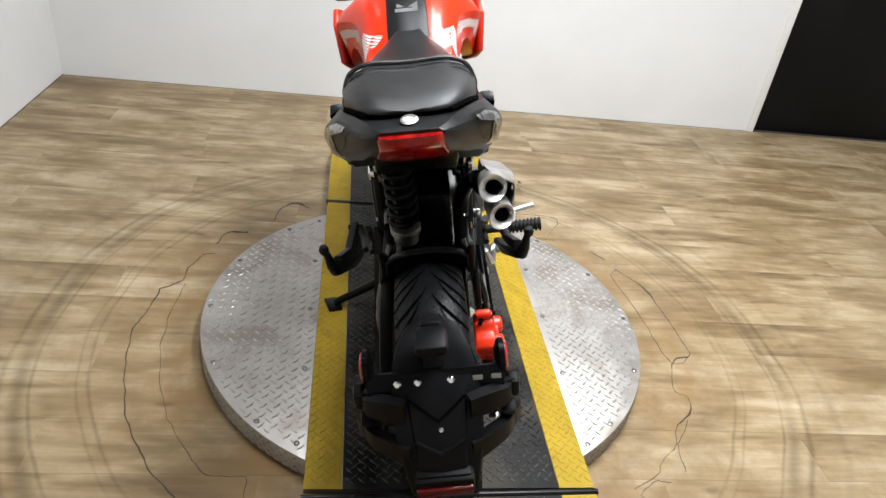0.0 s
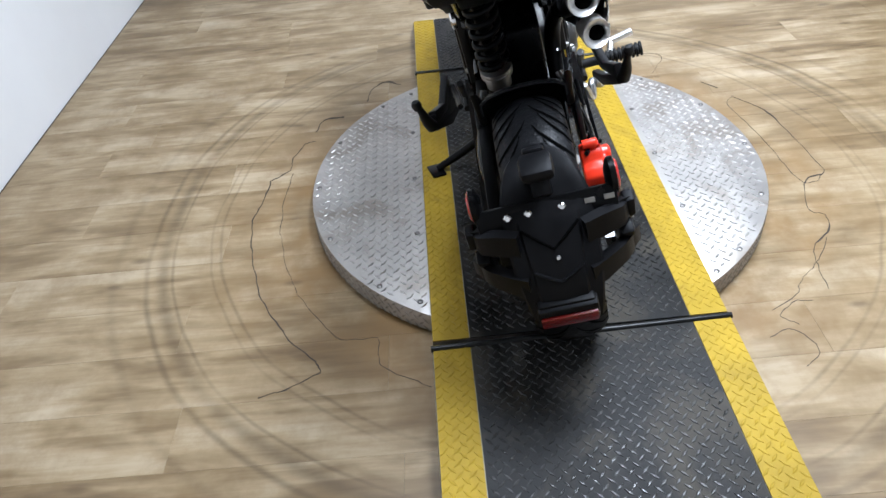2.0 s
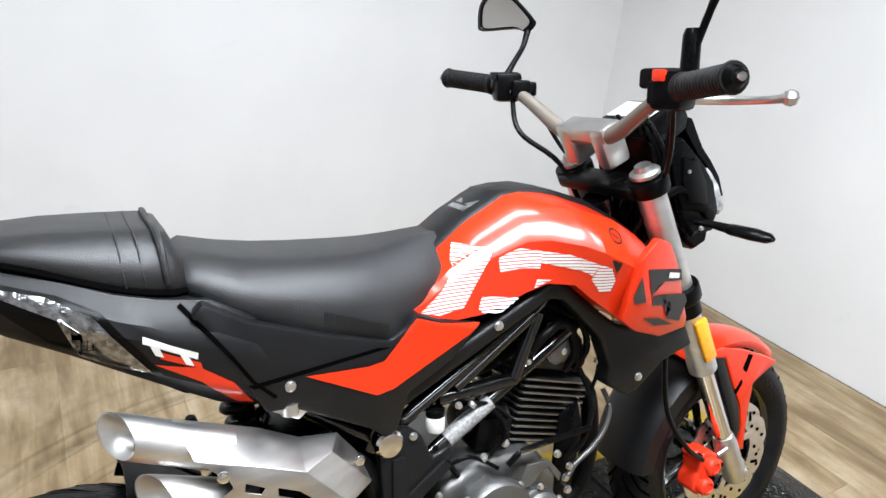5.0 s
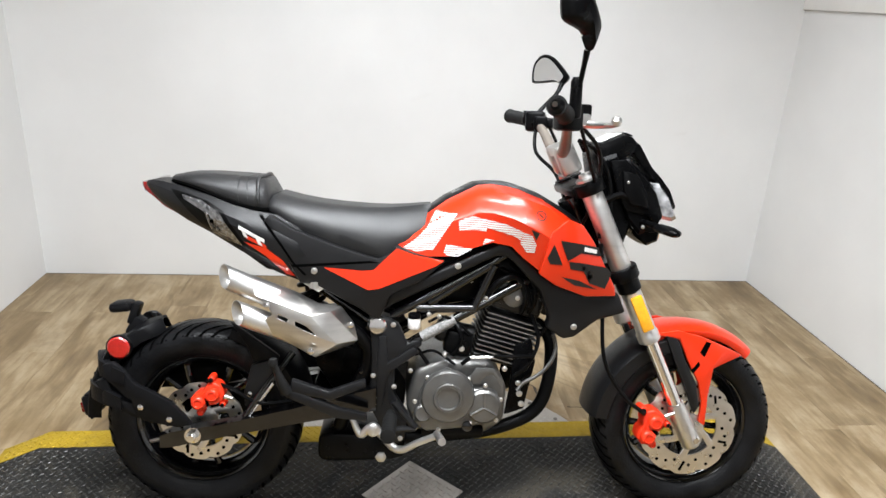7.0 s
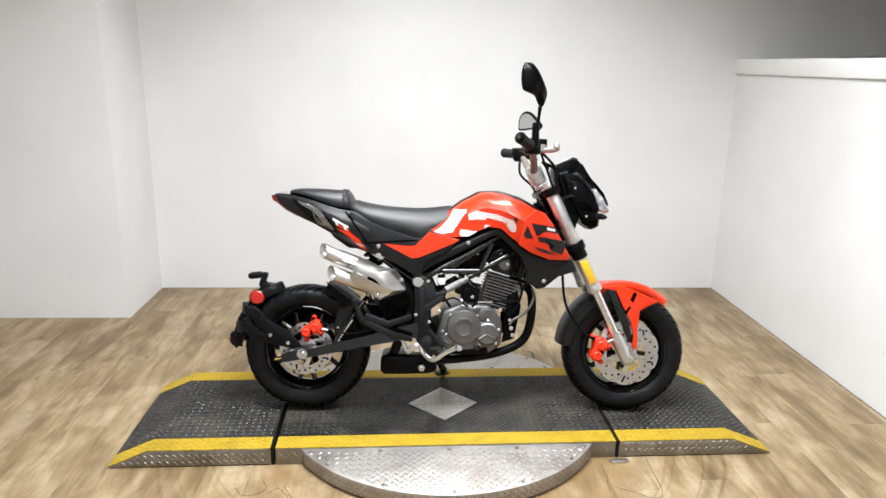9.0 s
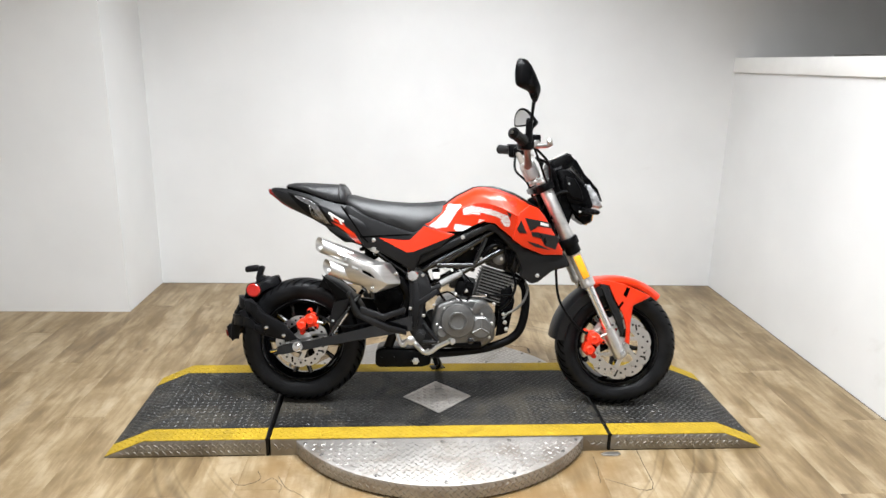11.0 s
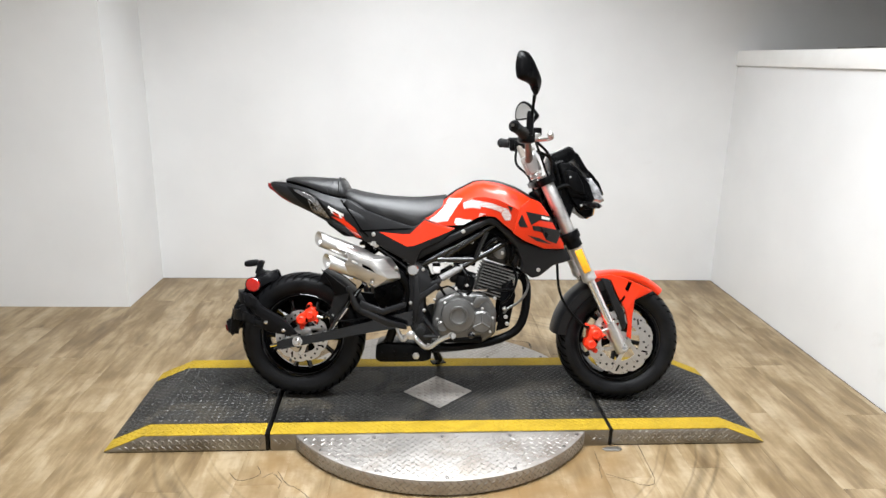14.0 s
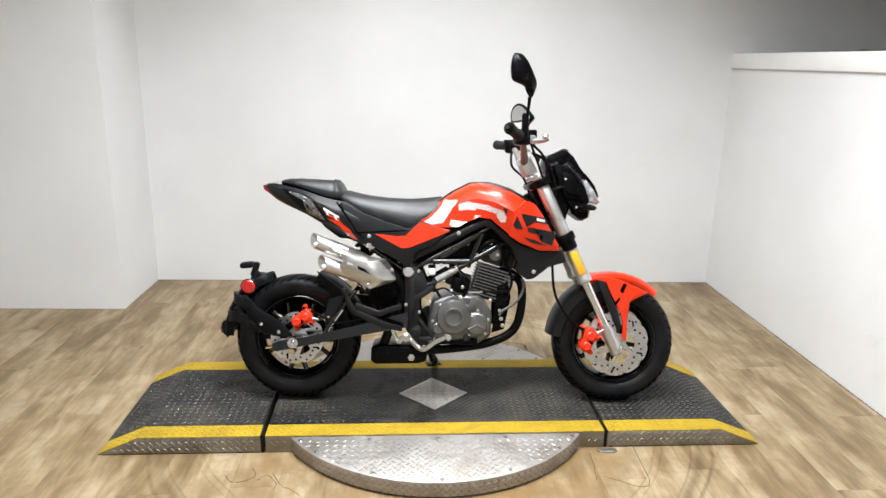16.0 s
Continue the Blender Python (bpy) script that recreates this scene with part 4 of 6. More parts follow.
for s in S2:
    side = [(0.432, 0.894), (0.470, 0.900), (0.524, 0.852), (0.550, 0.822), (0.570, 0.768), (0.556, 0.740), (0.530, 0.768), (0.478, 0.776), (0.452, 0.826)]
    P("side_cowl", prism(B(), side, s * 0.078, s * 0.090, 0.006), M_SHELL, hl)
    P("cowl_step", prism(B(), [(0.462, 0.872), (0.498, 0.866), (0.524, 0.822), (0.532, 0.784), (0.486, 0.792), (0.466, 0.826)], s * 0.086, s * 0.097, 0.005), M_SATINBLK, hl)
    P("side_fin", prism(B(), [(0.520, 0.764), (0.562, 0.752), (0.572, 0.730), (0.540, 0.726), (0.506, 0.742)], s * 0.058, s * 0.080, 0.004), M_SATINBLK, hl)
    P("stay", tube(B(), [(0.425, s * 0.084, 0.800), (0.460, s * 0.088, 0.815), (0.492, s * 0.088, 0.808)], 0.008, 8, 4), M_SATINBLK, hl)
    for x, z in ((0.520, 0.742), (0.476, 0.846)):
        P("cowl_bolt", bolt(B(), x, s * 0.094, z, 0.0048, 0.006, s), M_ALLOY, hl)
    ts = P("turn_signal", tube(B(), [(0.520, s * 0.070, 0.752), (0.532, s * 0.105, 0.750), (0.540, s * 0.140, 0.747)], [0.009, 0.007, 0.009], 10, 3), M_SATINBLK, bike, "black stalk turn signal")
    arc = [2 * math.pi * k / 14 for k in range(14)]
    P("pod", loft(B(), [[(x + a * math.cos(t), s * y, z + b * math.sin(t)) for t in arc] for x, y, z, a, b in ((0.540, 0.132, 0.747, 0.008, 0.006), (0.543, 0.142, 0.746, 0.017, 0.010), (0.550, 0.180, 0.744, 0.019, 0.011), (0.554, 0.205, 0.742, 0.015, 0.009), (0.556, 0.214, 0.741, 0.006, 0.004))]), M_SATINBLK, ts)
    P("pod_lens", loft(B(), [[(x + 0.001, s * y, z + b * math.sin(t)) if math.cos(t) < 0 else (x + a * math.cos(t), s * y, z + b * math.sin(t)) for t in arc] for x, y, z, a, b in ((0.546, 0.150, 0.7455, 0.018, 0.007), (0.551, 0.176, 0.744, 0.021, 0.008), (0.554, 0.200, 0.742, 0.017, 0.006))]), M_LENS, ts)
P("wiring", tube(tube(B(), [(0.43, 0.03, 0.86), (0.40, 0.05, 0.80), (0.42, 0.04, 0.72)], 0.008, 8), [(0.44, -0.04, 0.84), (0.415, -0.05, 0.78), (0.43, -0.04, 0.70)], 0.007, 8), M_SATINBLK)

# front fenders: a red blade over a dark inner fender
def guard(c, r, a0, a1, half, skirt, n=18, crown=0.012, taper=1.0):
    """A curved mudguard shell round a wheel, with turned-down sides."""
    bm = B()
    rings = []
    for k in range(n + 1):
        u = k / n
        a = radians(a0 + (a1 - a0) * u)
        h = half * (1 - (1 - taper) * u)
        d = Vector((math.cos(a), 0, math.sin(a)))
        rr = r(u) if callable(r) else r
        prof = [(-h, -skirt), (-h, -0.004), (-h * 0.8, crown * 0.5), (-h * 0.4, crown), (0, crown * 1.15), (h * 0.4, crown), (h * 0.8, crown * 0.5), (h, -0.004), (h, -skirt)]
        outer = [c + d * (rr + q) + Vector((0, y, 0)) for y, q in prof]
        inner = [c + d * (rr + q - 0.0035) + Vector((0, y * 0.955, 0)) for y, q in prof[::-1]]
        rings.append(outer + inner)
    return loft(bm, rings)


P("inner_fender", guard(FW, 0.247, 97, 174, 0.076, 0.034, taper=0.9), M_PLASTIC, bike, "dark grey inner front fender")
ff = P("front_fender", guard(FW, lambda u: 0.262 - 0.014 * u, 118, 50, 0.070, 0.016, crown=0.011, taper=0.52), M_RED, bike, "glossy red front fender with side blades")
for s in S2:
    leg = [(0.575, 0.474), (0.640, 0.484), (0.700, 0.470), (0.765, 0.444), (0.808, 0.424), (0.784, 0.412), (0.738, 0.388), (0.731, 0.317), (0.730, 0.236), (0.712, 0.248), (0.715, 0.300), (0.702, 0.350), (0.668, 0.410), (0.644, 0.462)]
    P("side_blade", prism(B(), leg, s * 0.068, s * 0.080, 0.004), M_RED, ff)
    dk = [(0.606, 0.472), (0.636, 0.466), (0.663, 0.409), (0.696, 0.350), (0.709, 0.291), (0.697, 0.269), (0.669, 0.335), (0.634, 0.408)]
    P("fender_bracket", prism(B(), dk, s * 0.068, s * 0.083, 0.004), M_PLASTIC, ff)
    P("vent", prism(prism(B(), [(0.698, 0.430), (0.711, 0.459), (0.724, 0.455), (0.710, 0.419)], s * 0.0785, s * 0.0812), [(0.680, 0.384), (0.697, 0.407), (0.701, 0.398), (0.685, 0.376)], s * 0.0785, s * 0.0812), M_GROOVE, ff)

# tank
def half_ring(x, half):
    return [(x, -y, z) for y, z in half] + [(x, y, z) for y, z in half[::-1] if y > 0]


TANK = ((-0.060, 0.690, 0.108, 0.686, 0.680, 1.0), (-0.036, 0.706, 0.106, 0.694, 0.670, 1.02), (-0.006, 0.735, 0.103, 0.712, 0.662, 1.04), (0.012, 0.757, 0.103, 0.722, 0.660, 1.05),
        (0.060, 0.792, 0.107, 0.742, 0.662, 1.03), (0.126, 0.826, 0.120, 0.766, 0.688, 1.0), (0.158, 0.830, 0.136, 0.768, 0.700, 0.95), (0.200, 0.825, 0.163, 0.760, 0.695, 0.88),
        (0.225, 0.820, 0.180, 0.750, 0.672, 0.85), (0.280, 0.802, 0.186, 0.722, 0.630, 0.86), (0.330, 0.774, 0.178, 0.705, 0.608, 0.88), (0.360, 0.755, 0.164, 0.698, 0.605, 0.9), (0.375, 0.742, 0.145, 0.690, 0.62, 0.9))
rings = []
for x, zt, w, zs, zl, lo in TANK:
    rings.append(half_ring(x, [(0, zt), (min(0.050, w * 0.5), zt - 0.002), (w * 0.70, zt - 0.016), (w * 0.90, zs + (zt - zs) * 0.38), (w, zs), (w * (1 + lo) / 2, (zs + zl) / 2), (w * lo, zl), (0.03, zl + 0.004), (0, zl + 0.004)]))
tank_bm = loft(B(), rings)
tank_bm.normal_update()
WING = [(0.258, 0.640), (0.30, 0.612), (0.376, 0.583), (0.453, 0.582), (0.449, 0.603), (0.384, 0.713), (0.352, 0.753), (0.318, 0.765), (0.282, 0.735)]
surfaces = {}


def keep_surface(key, bm):
    """Remember a body's outer faces, so that films and lamps can be laid on them."""
    from mathutils.bvhtree import BVHTree
    surfaces.setdefault(key, []).append(BVHTree.FromBMesh(bm))


keep_surface("tank", tank_bm)
tank = P("fuel_tank", tank_bm, M_RED, bike, "glossy red fuel tank with pale hatched graphics", 24)
for s in S2:
    wb = prism(B(), WING, s * 0.143, s * 0.127, 0.004, 2, (-s * 0.2, s * 0.15))
    keep_surface("tank", wb)
    keep_surface("shroud", prism(B(), [(0.24, 0.56), (0.48, 0.56), (0.48, 0.78), (0.24, 0.78)], s * 0.143, s * 0.127, 0, 2, (-s * 0.2, s * 0.15)))
    P("shroud", wb, M_RED, tank, "red tank shroud with black graphics")
pad = []
for x, zt, w, zs, zl, lo in TANK[3:]:
    h = 0.047 if x < 0.2 else 0.047 + (x - 0.2) * 0.22
    pad.append(half_ring(x - 0.004, [(0, zt + (0.003 if x < 0.2 else 0.008)), (h * 0.85, zt + (0.002 if x < 0.2 else 0.007)), (h, zt - 0.004), (h * 0.9, zt - 0.012), (0, zt - 0.012)]))
pd = P("tank_pad", loft(B(), pad), M_PLASTIC, tank, "dark grey plastic strip over the tank")
bd = B()
for x0, x1, y0, y1 in ((0.070, 0.110, -0.026, -0.014), (0.070, 0.080, -0.026, 0.026), (0.084, 0.094, -0.026, 0.022), (0.100, 0.110, -0.026, 0.026)):
    za, zb = 0.805 + (x0 - 0.075) * 0.48, 0.805 + (x1 - 0.075) * 0.48
    loft(bd, [[(x0, y0, za), (x0, y1, za), (x0, y1, za - 0.004), (x0, y0, za - 0.004)], [(x1, y0, zb), (x1, y1, zb), (x1, y1, zb - 0.004), (x1, y0, zb - 0.004)]])
P("badge", bd, M_GREYGFX, pd)


def clip(pts, lo, hi, c):
    """The piece of a convex polygon between two values of coordinate c."""
    for v, keep in ((lo, 1), (hi, -1)):
        out = []
        for a, b in zip(pts, pts[1:] + pts[:1]):
            da, db = keep * (a[c] - v), keep * (b[c] - v)
            if da >= 0:
                out.append(a)
            if da * db < 0:
                t = da / (da - db)
                out.append((a[0] + (b[0] - a[0]) * t, a[1] + (b[1] - a[1]) * t))
        pts = out
        if len(pts) < 3:
            return []
    return pts


def film(key, pts, s, lift=0.0012, cell=0.007):
    """A thin film with this outline in x and z, laid on the side (s) of a body."""
    t = B()
    f = t.faces.new([t.verts.new((x, 0, z)) for x, z in pts])
    tris = [[(v.co.x, v.co.z) for v in q.verts] for q in bmesh.ops.triangulate(t, faces=[f])["faces"]]
    t.free()
    bm = B()
    for tri in tris:
        z = math.floor(min(p[1] for p in tri) / cell) * cell
        while z < max(p[1] for p in tri):
            band = clip(tri, z, z + cell, 1)
            z += cell
            if not band:
                continue
            x = math.floor(min(p[0] for p in band) / cell) * cell
            while x < max(p[0] for p in band):
                q = clip(band, x, x + cell, 0)
                x += cell
                if q and abs(sum(a[0] * b[1] - b[0] * a[1] for a, b in zip(q, q[1:] + q[:1]))) > 1e-8:
                    bm.faces.new([bm.verts.new((a, 0, b)) for a, b in q])
    bmesh.ops.remove_doubles(bm, verts=bm.verts, dist=1e-5)
    for v in bm.verts:
        best = None
        for tree in surfaces[key]:
            hit = tree.ray_cast(Vector((v.co.x, s * 0.5, v.co.z)), Vector((0, -s, 0)))
            if hit[0] is not None and s * hit[0].y > 0.03 and (best is None or s * hit[0].y > s * best):
                best = hit[0].y
        v.co.y = s * 0.12 if best is None else best + s * lift
    return bm


def clip_band(pts, z0, z1):
    """The piece of a polygon between two heights."""
    return clip(list(pts), z0, z1, 1)


HATCH = ([(0.030, 0.764), (0.077, 0.761), (0.024, 0.677), (-0.015, 0.671), (-0.047, 0.680), (-0.018, 0.700), (0.007, 0.725)], [(0.080, 0.745), (0.096, 0.753), (0.113, 0.758), (0.146, 0.752), (0.144, 0.725), (0.116, 0.727), (0.083, 0.724)],
         [(0.146, 0.752), (0.184, 0.746), (0.223, 0.731), (0.217, 0.712), (0.203, 0.720), (0.145, 0.734)], [(0.223, 0.731), (0.240, 0.725), (0.252, 0.703), (0.249, 0.685), (0.232, 0.685), (0.217, 0.705)],
         [(0.054, 0.690), (0.114, 0.682), (0.083, 0.664), (0.056, 0.664), (0.048, 0.671)], [(0.141, 0.708), (0.163, 0.706), (0.137, 0.694)])
DARK = ([(0.236, 0.739), (0.255, 0.732), (0.250, 0.715)], [(0.288, 0.709), (0.312, 0.661), (0.282, 0.664), (0.274, 0.678)],
        [(0.302, 0.718), (0.362, 0.708), (0.394, 0.702), (0.404, 0.681), (0.354, 0.688), (0.338, 0.684), (0.324, 0.670)],
        [(0.327, 0.668), (0.352, 0.666), (0.422, 0.653), (0.434, 0.637), (0.422, 0.602), (0.382, 0.616), (0.390, 0.640), (0.332, 0.651)], [(0.312, 0.633), (0.356, 0.623), (0.405, 0.600), (0.346, 0.612)])
for s in S2:
    bm = B()
    for poly in HATCH:
        z = min(p[1] for p in poly)
        while z < max(p[1] for p in poly):
            band = clip_band(poly, z, z + 0.0036)
            if band:
                join(bm, film("tank", band, s, 0.001))
            z += 0.0051
    P("hatched_graphic", bm, M_WHITEGFX, tank)["kind"] = "stuff"
    bm = B()
    for poly in DARK:
        join(bm, film("shroud" if poly[0][0] > 0.28 else "tank", poly, s, 0.0016))
    P("black_graphic", bm, M_BLACKGFX, tank)
    P("brand_bar", film("shroud", [(0.360, 0.703), (0.391, 0.696), (0.391, 0.687), (0.360, 0.693)], s, 0.0030), M_WHITEGFX, tank)
    bm = B()
    n = 20
    for k in range(n):
        a, b = 2 * math.pi * k / n, 2 * math.pi * (k + 1) / n
        join(bm, film("tank", [(0.262 + r * math.cos(t), 0.768 + r * 0.8 * math.sin(t)) for r, t in ((0.0130, a), (0.0130, b), (0.0100, b), (0.0100, a))], s, 0.001))
    join(bm, film("tank", [(0.2555, 0.7715), (0.258, 0.7735), (0.2685, 0.7645), (0.266, 0.7625)], s, 0.001))
    P("round_emblem", bm, M_BLACKGFX, tank)

# seats
def cushion(sta, top=(0.55, 0.85)):
    """A padded body; a fifth number in a station slopes its shoulders (0 to 1)."""
    rings = []
    for x, zt, w, zb, *k in sta:
        h, k = zt - zb, k[0] if k else 0.0
        rings.append(half_ring(x, [(0, zt - 0.003), (w * (top[0] - 0.16 * k), zt), (w * (top[1] - 0.24 * k), zt - min(0.016, h * 0.25) - 0.06 * h * k), (w * (0.985 - 0.105 * k), zb + h * (0.45 + 0.02 * k)), (w, zb + h * 0.12), (w * 0.97, zb), (0, zb)]))
    return loft(B(), rings)


rs = P("rider_seat", cushion([(-0.352, 0.786, 0.098, 0.752), (-0.338, 0.792, 0.108, 0.747), (-0.290, 0.780, 0.116, 0.716), (-0.240, 0.772, 0.120, 0.697), (-0.189, 0.767, 0.122, 0.678), (-0.125, 0.764, 0.121, 0.658, 0.15),
                              (-0.100, 0.764, 0.119, 0.652, 0.35), (-0.074, 0.765, 0.114, 0.662, 0.6), (-0.037, 0.768, 0.104, 0.676, 0.85), (-0.006, 0.772, 0.092, 0.690, 1.0), (0.020, 0.775, 0.074, 0.705, 1.0)], (0.5, 0.84)), M_SEAT, bike, "black vinyl rider seat, dished and stitched", 50)
PAD = [(-0.584, 0.822, 0.040, 0.816), (-0.575, 0.827, 0.062, 0.815), (-0.545, 0.832, 0.082, 0.811), (-0.500, 0.833, 0.098, 0.799), (-0.445, 0.831, 0.110, 0.779), (-0.407, 0.829, 0.114, 0.768),
       (-0.385, 0.828, 0.114, 0.763), (-0.365, 0.822, 0.111, 0.760), (-0.352, 0.800, 0.104, 0.760)]
ps = P("passenger_seat", cushion(PAD, (0.6, 0.88)), M_SEAT, bike, "black vinyl passenger seat pad", 50)
P("pad_base", cushion([(x + 0.004, zb + 0.004, w * 0.95, zb - 0.014) for x, zt, w, zb in PAD], (0.8, 0.95)), M_GROOVE, ps)
for x, k in ((-0.372, 0.0042), (-0.396, 0.0011), (-0.416, 0.0011)):
    st = tube(B(), [(x, -0.1135, 0.772), (x - 0.002, -0.1125, 0.786), (x - 0.004, -0.099, 0.815), (x - 0.006, -0.066, 0.8285), (x - 0.006, 0, 0.8265), (x - 0.006, 0.066, 0.8285), (x - 0.004, 0.099, 0.815), (x - 0.002, 0.1125, 0.786), (x, 0.1135, 0.772)], k, 8, 5)
    P("welt", st, M_SEAT, ps)
for sgn in S2:
    P("seat_gap", tube(B(), [(x, sgn * (w * 0.985), zb - 0.002) for x, zt, w, zb in PAD[1:]], 0.0042, 6, 3), M_GROOVE, ps)
    edge = ((-0.352, 0.098, 0.752), (-0.338, 0.108, 0.747), (-0.290, 0.116, 0.716), (-0.240, 0.120, 0.697), (-0.189, 0.122, 0.678), (-0.125, 0.121, 0.658), (-0.100, 0.119, 0.652), (-0.074, 0.115, 0.662), (-0.050, 0.112, 0.674))
    P("seat_gap", tube(B(), [(x, sgn * (w + 0.002), zb - 0.002) for x, w, zb in edge], 0.0050, 6, 3), M_GROOVE, rs)
gp = B()
for k in range(24):
    for j in range(7):
        x = -0.190 + k * 0.0038
        z = 0.687 - (x + 0.186) * 0.37 + j * 0.0034
        lathe(gp, [(0.0011, 0), (0.0007, 0.0008)], axle(x, -0.1215, z, -1), 5)
        lathe(gp, [(0.0011, 0), (0.0007, 0.0008)], axle(x, 0.1215, z, 1), 5)
P("grip_dimples", gp, M_SATINBLK, rs)["kind"] = "stuff"

# tail unit
TAIL = ((-0.606, 0.811, 0.050, 0.797), (-0.596, 0.813, 0.064, 0.782), (-0.575, 0.812, 0.080, 0.760), (-0.530, 0.801, 0.106, 0.727), (-0.480, 0.786, 0.134, 0.702), (-0.430, 0.769, 0.152, 0.676), (-0.385, 0.757, 0.155, 0.650),
        (-0.330, 0.748, 0.152, 0.617), (-0.285, 0.722, 0.148, 0.600), (-0.262, 0.70, 0.140, 0.602))
TAIL = [(x + min(0.0, x + 0.5) * 0.30, zt, w, zb) for x, zt, w, zb in TAIL]
rings = [half_ring(x, [(0, zt), (w * 0.80, zt), (w * 0.97, zt - (zt - zb) * 0.25), (w, zt - (zt - zb) * 0.42), (w * 0.93, zb + (zt - zb) * 0.2), (w * 0.78, zb), (0, zb)]) for x, zt, w, zb in TAIL]
tb = loft(B(), rings)
keep_surface("tail", tb)
tail = P("tail_cowl", tb, M_PLASTIC, bike, "dark grey tail cowl with built-in lamps", 30)
lens = [half_ring(x, [(0, zt), (w * 0.96, zt), (w, zt - 0.007), (w * 0.90, zb), (0, zb - 0.003)]) for x, zt, w, zb in ((-0.653, 0.807, 0.034, 0.796), (-0.646, 0.807, 0.044, 0.788), (-0.625, 0.805, 0.052, 0.775), (-0.598, 0.790, 0.058, 0.753), (-0.566, 0.770, 0.056, 0.735), (-0.540, 0.750, 0.040, 0.7225))]
P("tail_lamp", loft(B(), lens), M_REDLENS, tail, "red faceted tail lamp")
for s in S2:
    rec = [(-0.572, 0.797), (-0.533, 0.789), (-0.485, 0.776), (-0.445, 0.756), (-0.425, 0.728), (-0.388, 0.672), (-0.420, 0.676), (-0.470, 0.700), (-0.530, 0.752)]
    P("lens_recess", film("tail", rec, s, 0.0012), M_RECESS, tail)
    L1 = [(-0.544, 0.787), (-0.496, 0.776), (-0.454, 0.754), (-0.436, 0.729), (-0.402, 0.681), (-0.420, 0.684), (-0.470, 0.703), (-0.448, 0.711), (-0.456, 0.730), (-0.486, 0.752), (-0.538, 0.777)]
    P("turn_lens", film("tail", L1, s, 0.003), M_LENS, tail, "clear faceted turn signal lens")
    P("red_flash", film("tail", [(-0.398, 0.690), (-0.350, 0.677), (-0.313, 0.648), (-0.288, 0.609), (-0.308, 0.614), (-0.350, 0.658)], s, 0.0012), M_RED, tail)
    bm = film("tail", [(-0.408, 0.727), (-0.352, 0.697), (-0.353, 0.689), (-0.409, 0.719)], s, 0.0012)
    for a, b in (((-0.402, 0.716), (-0.397, 0.702)), ((-0.372, 0.70), (-0.366, 0.685))):
        join(bm, film("tail", [a, (a[0] + 0.009, a[1] - 0.004), (b[0] + 0.009, b[1] - 0.004), b], s, 0.0016))
    P("model_mark", bm, M_WHITEGFX, tail)
    P("model_mark", film("tail", [(-0.392, 0.706), (-0.350, 0.684), (-0.348, 0.675), (-0.392, 0.697)], s, 0.0012), M_RED, tail)
P("tail_emblem", lathe(B(), [(0.013, 0), (0.013, 0.002), (0.010, 0.003), (0.009, 0.001)], pose(-0.612, 0, 0.8162, 0, -10, 0), 20), M_ALLOY, tail)
ut = [(-0.45, 0.71), (-0.33, 0.65), (-0.29, 0.610), (-0.36, 0.612), (-0.42, 0.655)]
P("undertray", prism(B(), ut, -0.075, 0.075, 0.008), M_SATINBLK, tail)

# side panels, frame covers
SP = [(-0.356, 0.738), (-0.276, 0.597), (-0.243, 0.594), (-0.135, 0.533), (-0.110, 0.513), (-0.092, 0.518), (-0.072, 0.570), (0.0, 0.602), (0.055, 0.650), (-0.02, 0.668), (-0.062, 0.686), (-0.074, 0.668), (-0.1, 0.655),
      (-0.125, 0.661), (-0.189, 0.681), (-0.24, 0.70), (-0.29, 0.719), (-0.342, 0.752)]
CB = [(-0.074, 0.575), (0.050, 0.633), (0.159, 0.687), (0.180, 0.698), (0.195, 0.697), (0.209, 0.687), (0.277, 0.631), (0.311, 0.606), (0.386, 0.586), (0.462, 0.588), (0.484, 0.541), (0.417, 0.520), (0.366, 0.478), (0.340, 0.471),
      (0.298, 0.498), (0.303, 0.525), (0.279, 0.586), (0.203, 0.662), (0.176, 0.668), (-0.060, 0.545), (-0.093, 0.520)]
for s in S2:
    sb = prism(B(), SP, s * 0.117, s * 0.092, 0.005, 2, (-s * 0.09, 0))
    surfaces["side" + str(s)] = []
    keep_surface("side" + str(s), sb)
    sp = P("side_panel", sb, M_PLASTIC, bike, "dark grey side panel with a red flash", 30)
    red = [(-0.225, 0.635), (-0.124, 0.582), (-0.098, 0.585), (0.030, 0.638), (0.050, 0.651), (-0.020, 0.665), (-0.060, 0.680), (-0.112, 0.629), (-0.137, 0.627)]
    P("red_flash", film("side" + str(s), red, s, 0.002), M_RED, sp)
    P("seam", film("side" + str(s), [(-0.300, 0.640), (-0.292, 0.640), (-0.120, 0.650), (-0.10, 0.646), (-0.29, 0.634)], s, 0.0008), M_GROOVE, sp)
    P("panel_bolt", bolt(B(), -0.245, s * 0.138, 0.626, 0.008, 0.006, s), M_ALLOY, sp)
    cv = P("frame_cover", prism(B(), CB, s * 0.108, s * 0.070, 0.010, 3, (s * 0.05, 0)), M_PLASTIC, bike, "dark grey frame cover and lower shroud", 40)
    for x, y, z in ((0.083, 0.111, 0.640), (0.362, 0.125, 0.503)):
        P("cover_bolt", bolt(B(), x, s * y, z, 0.008, 0.006, s), M_ALLOY, cv)
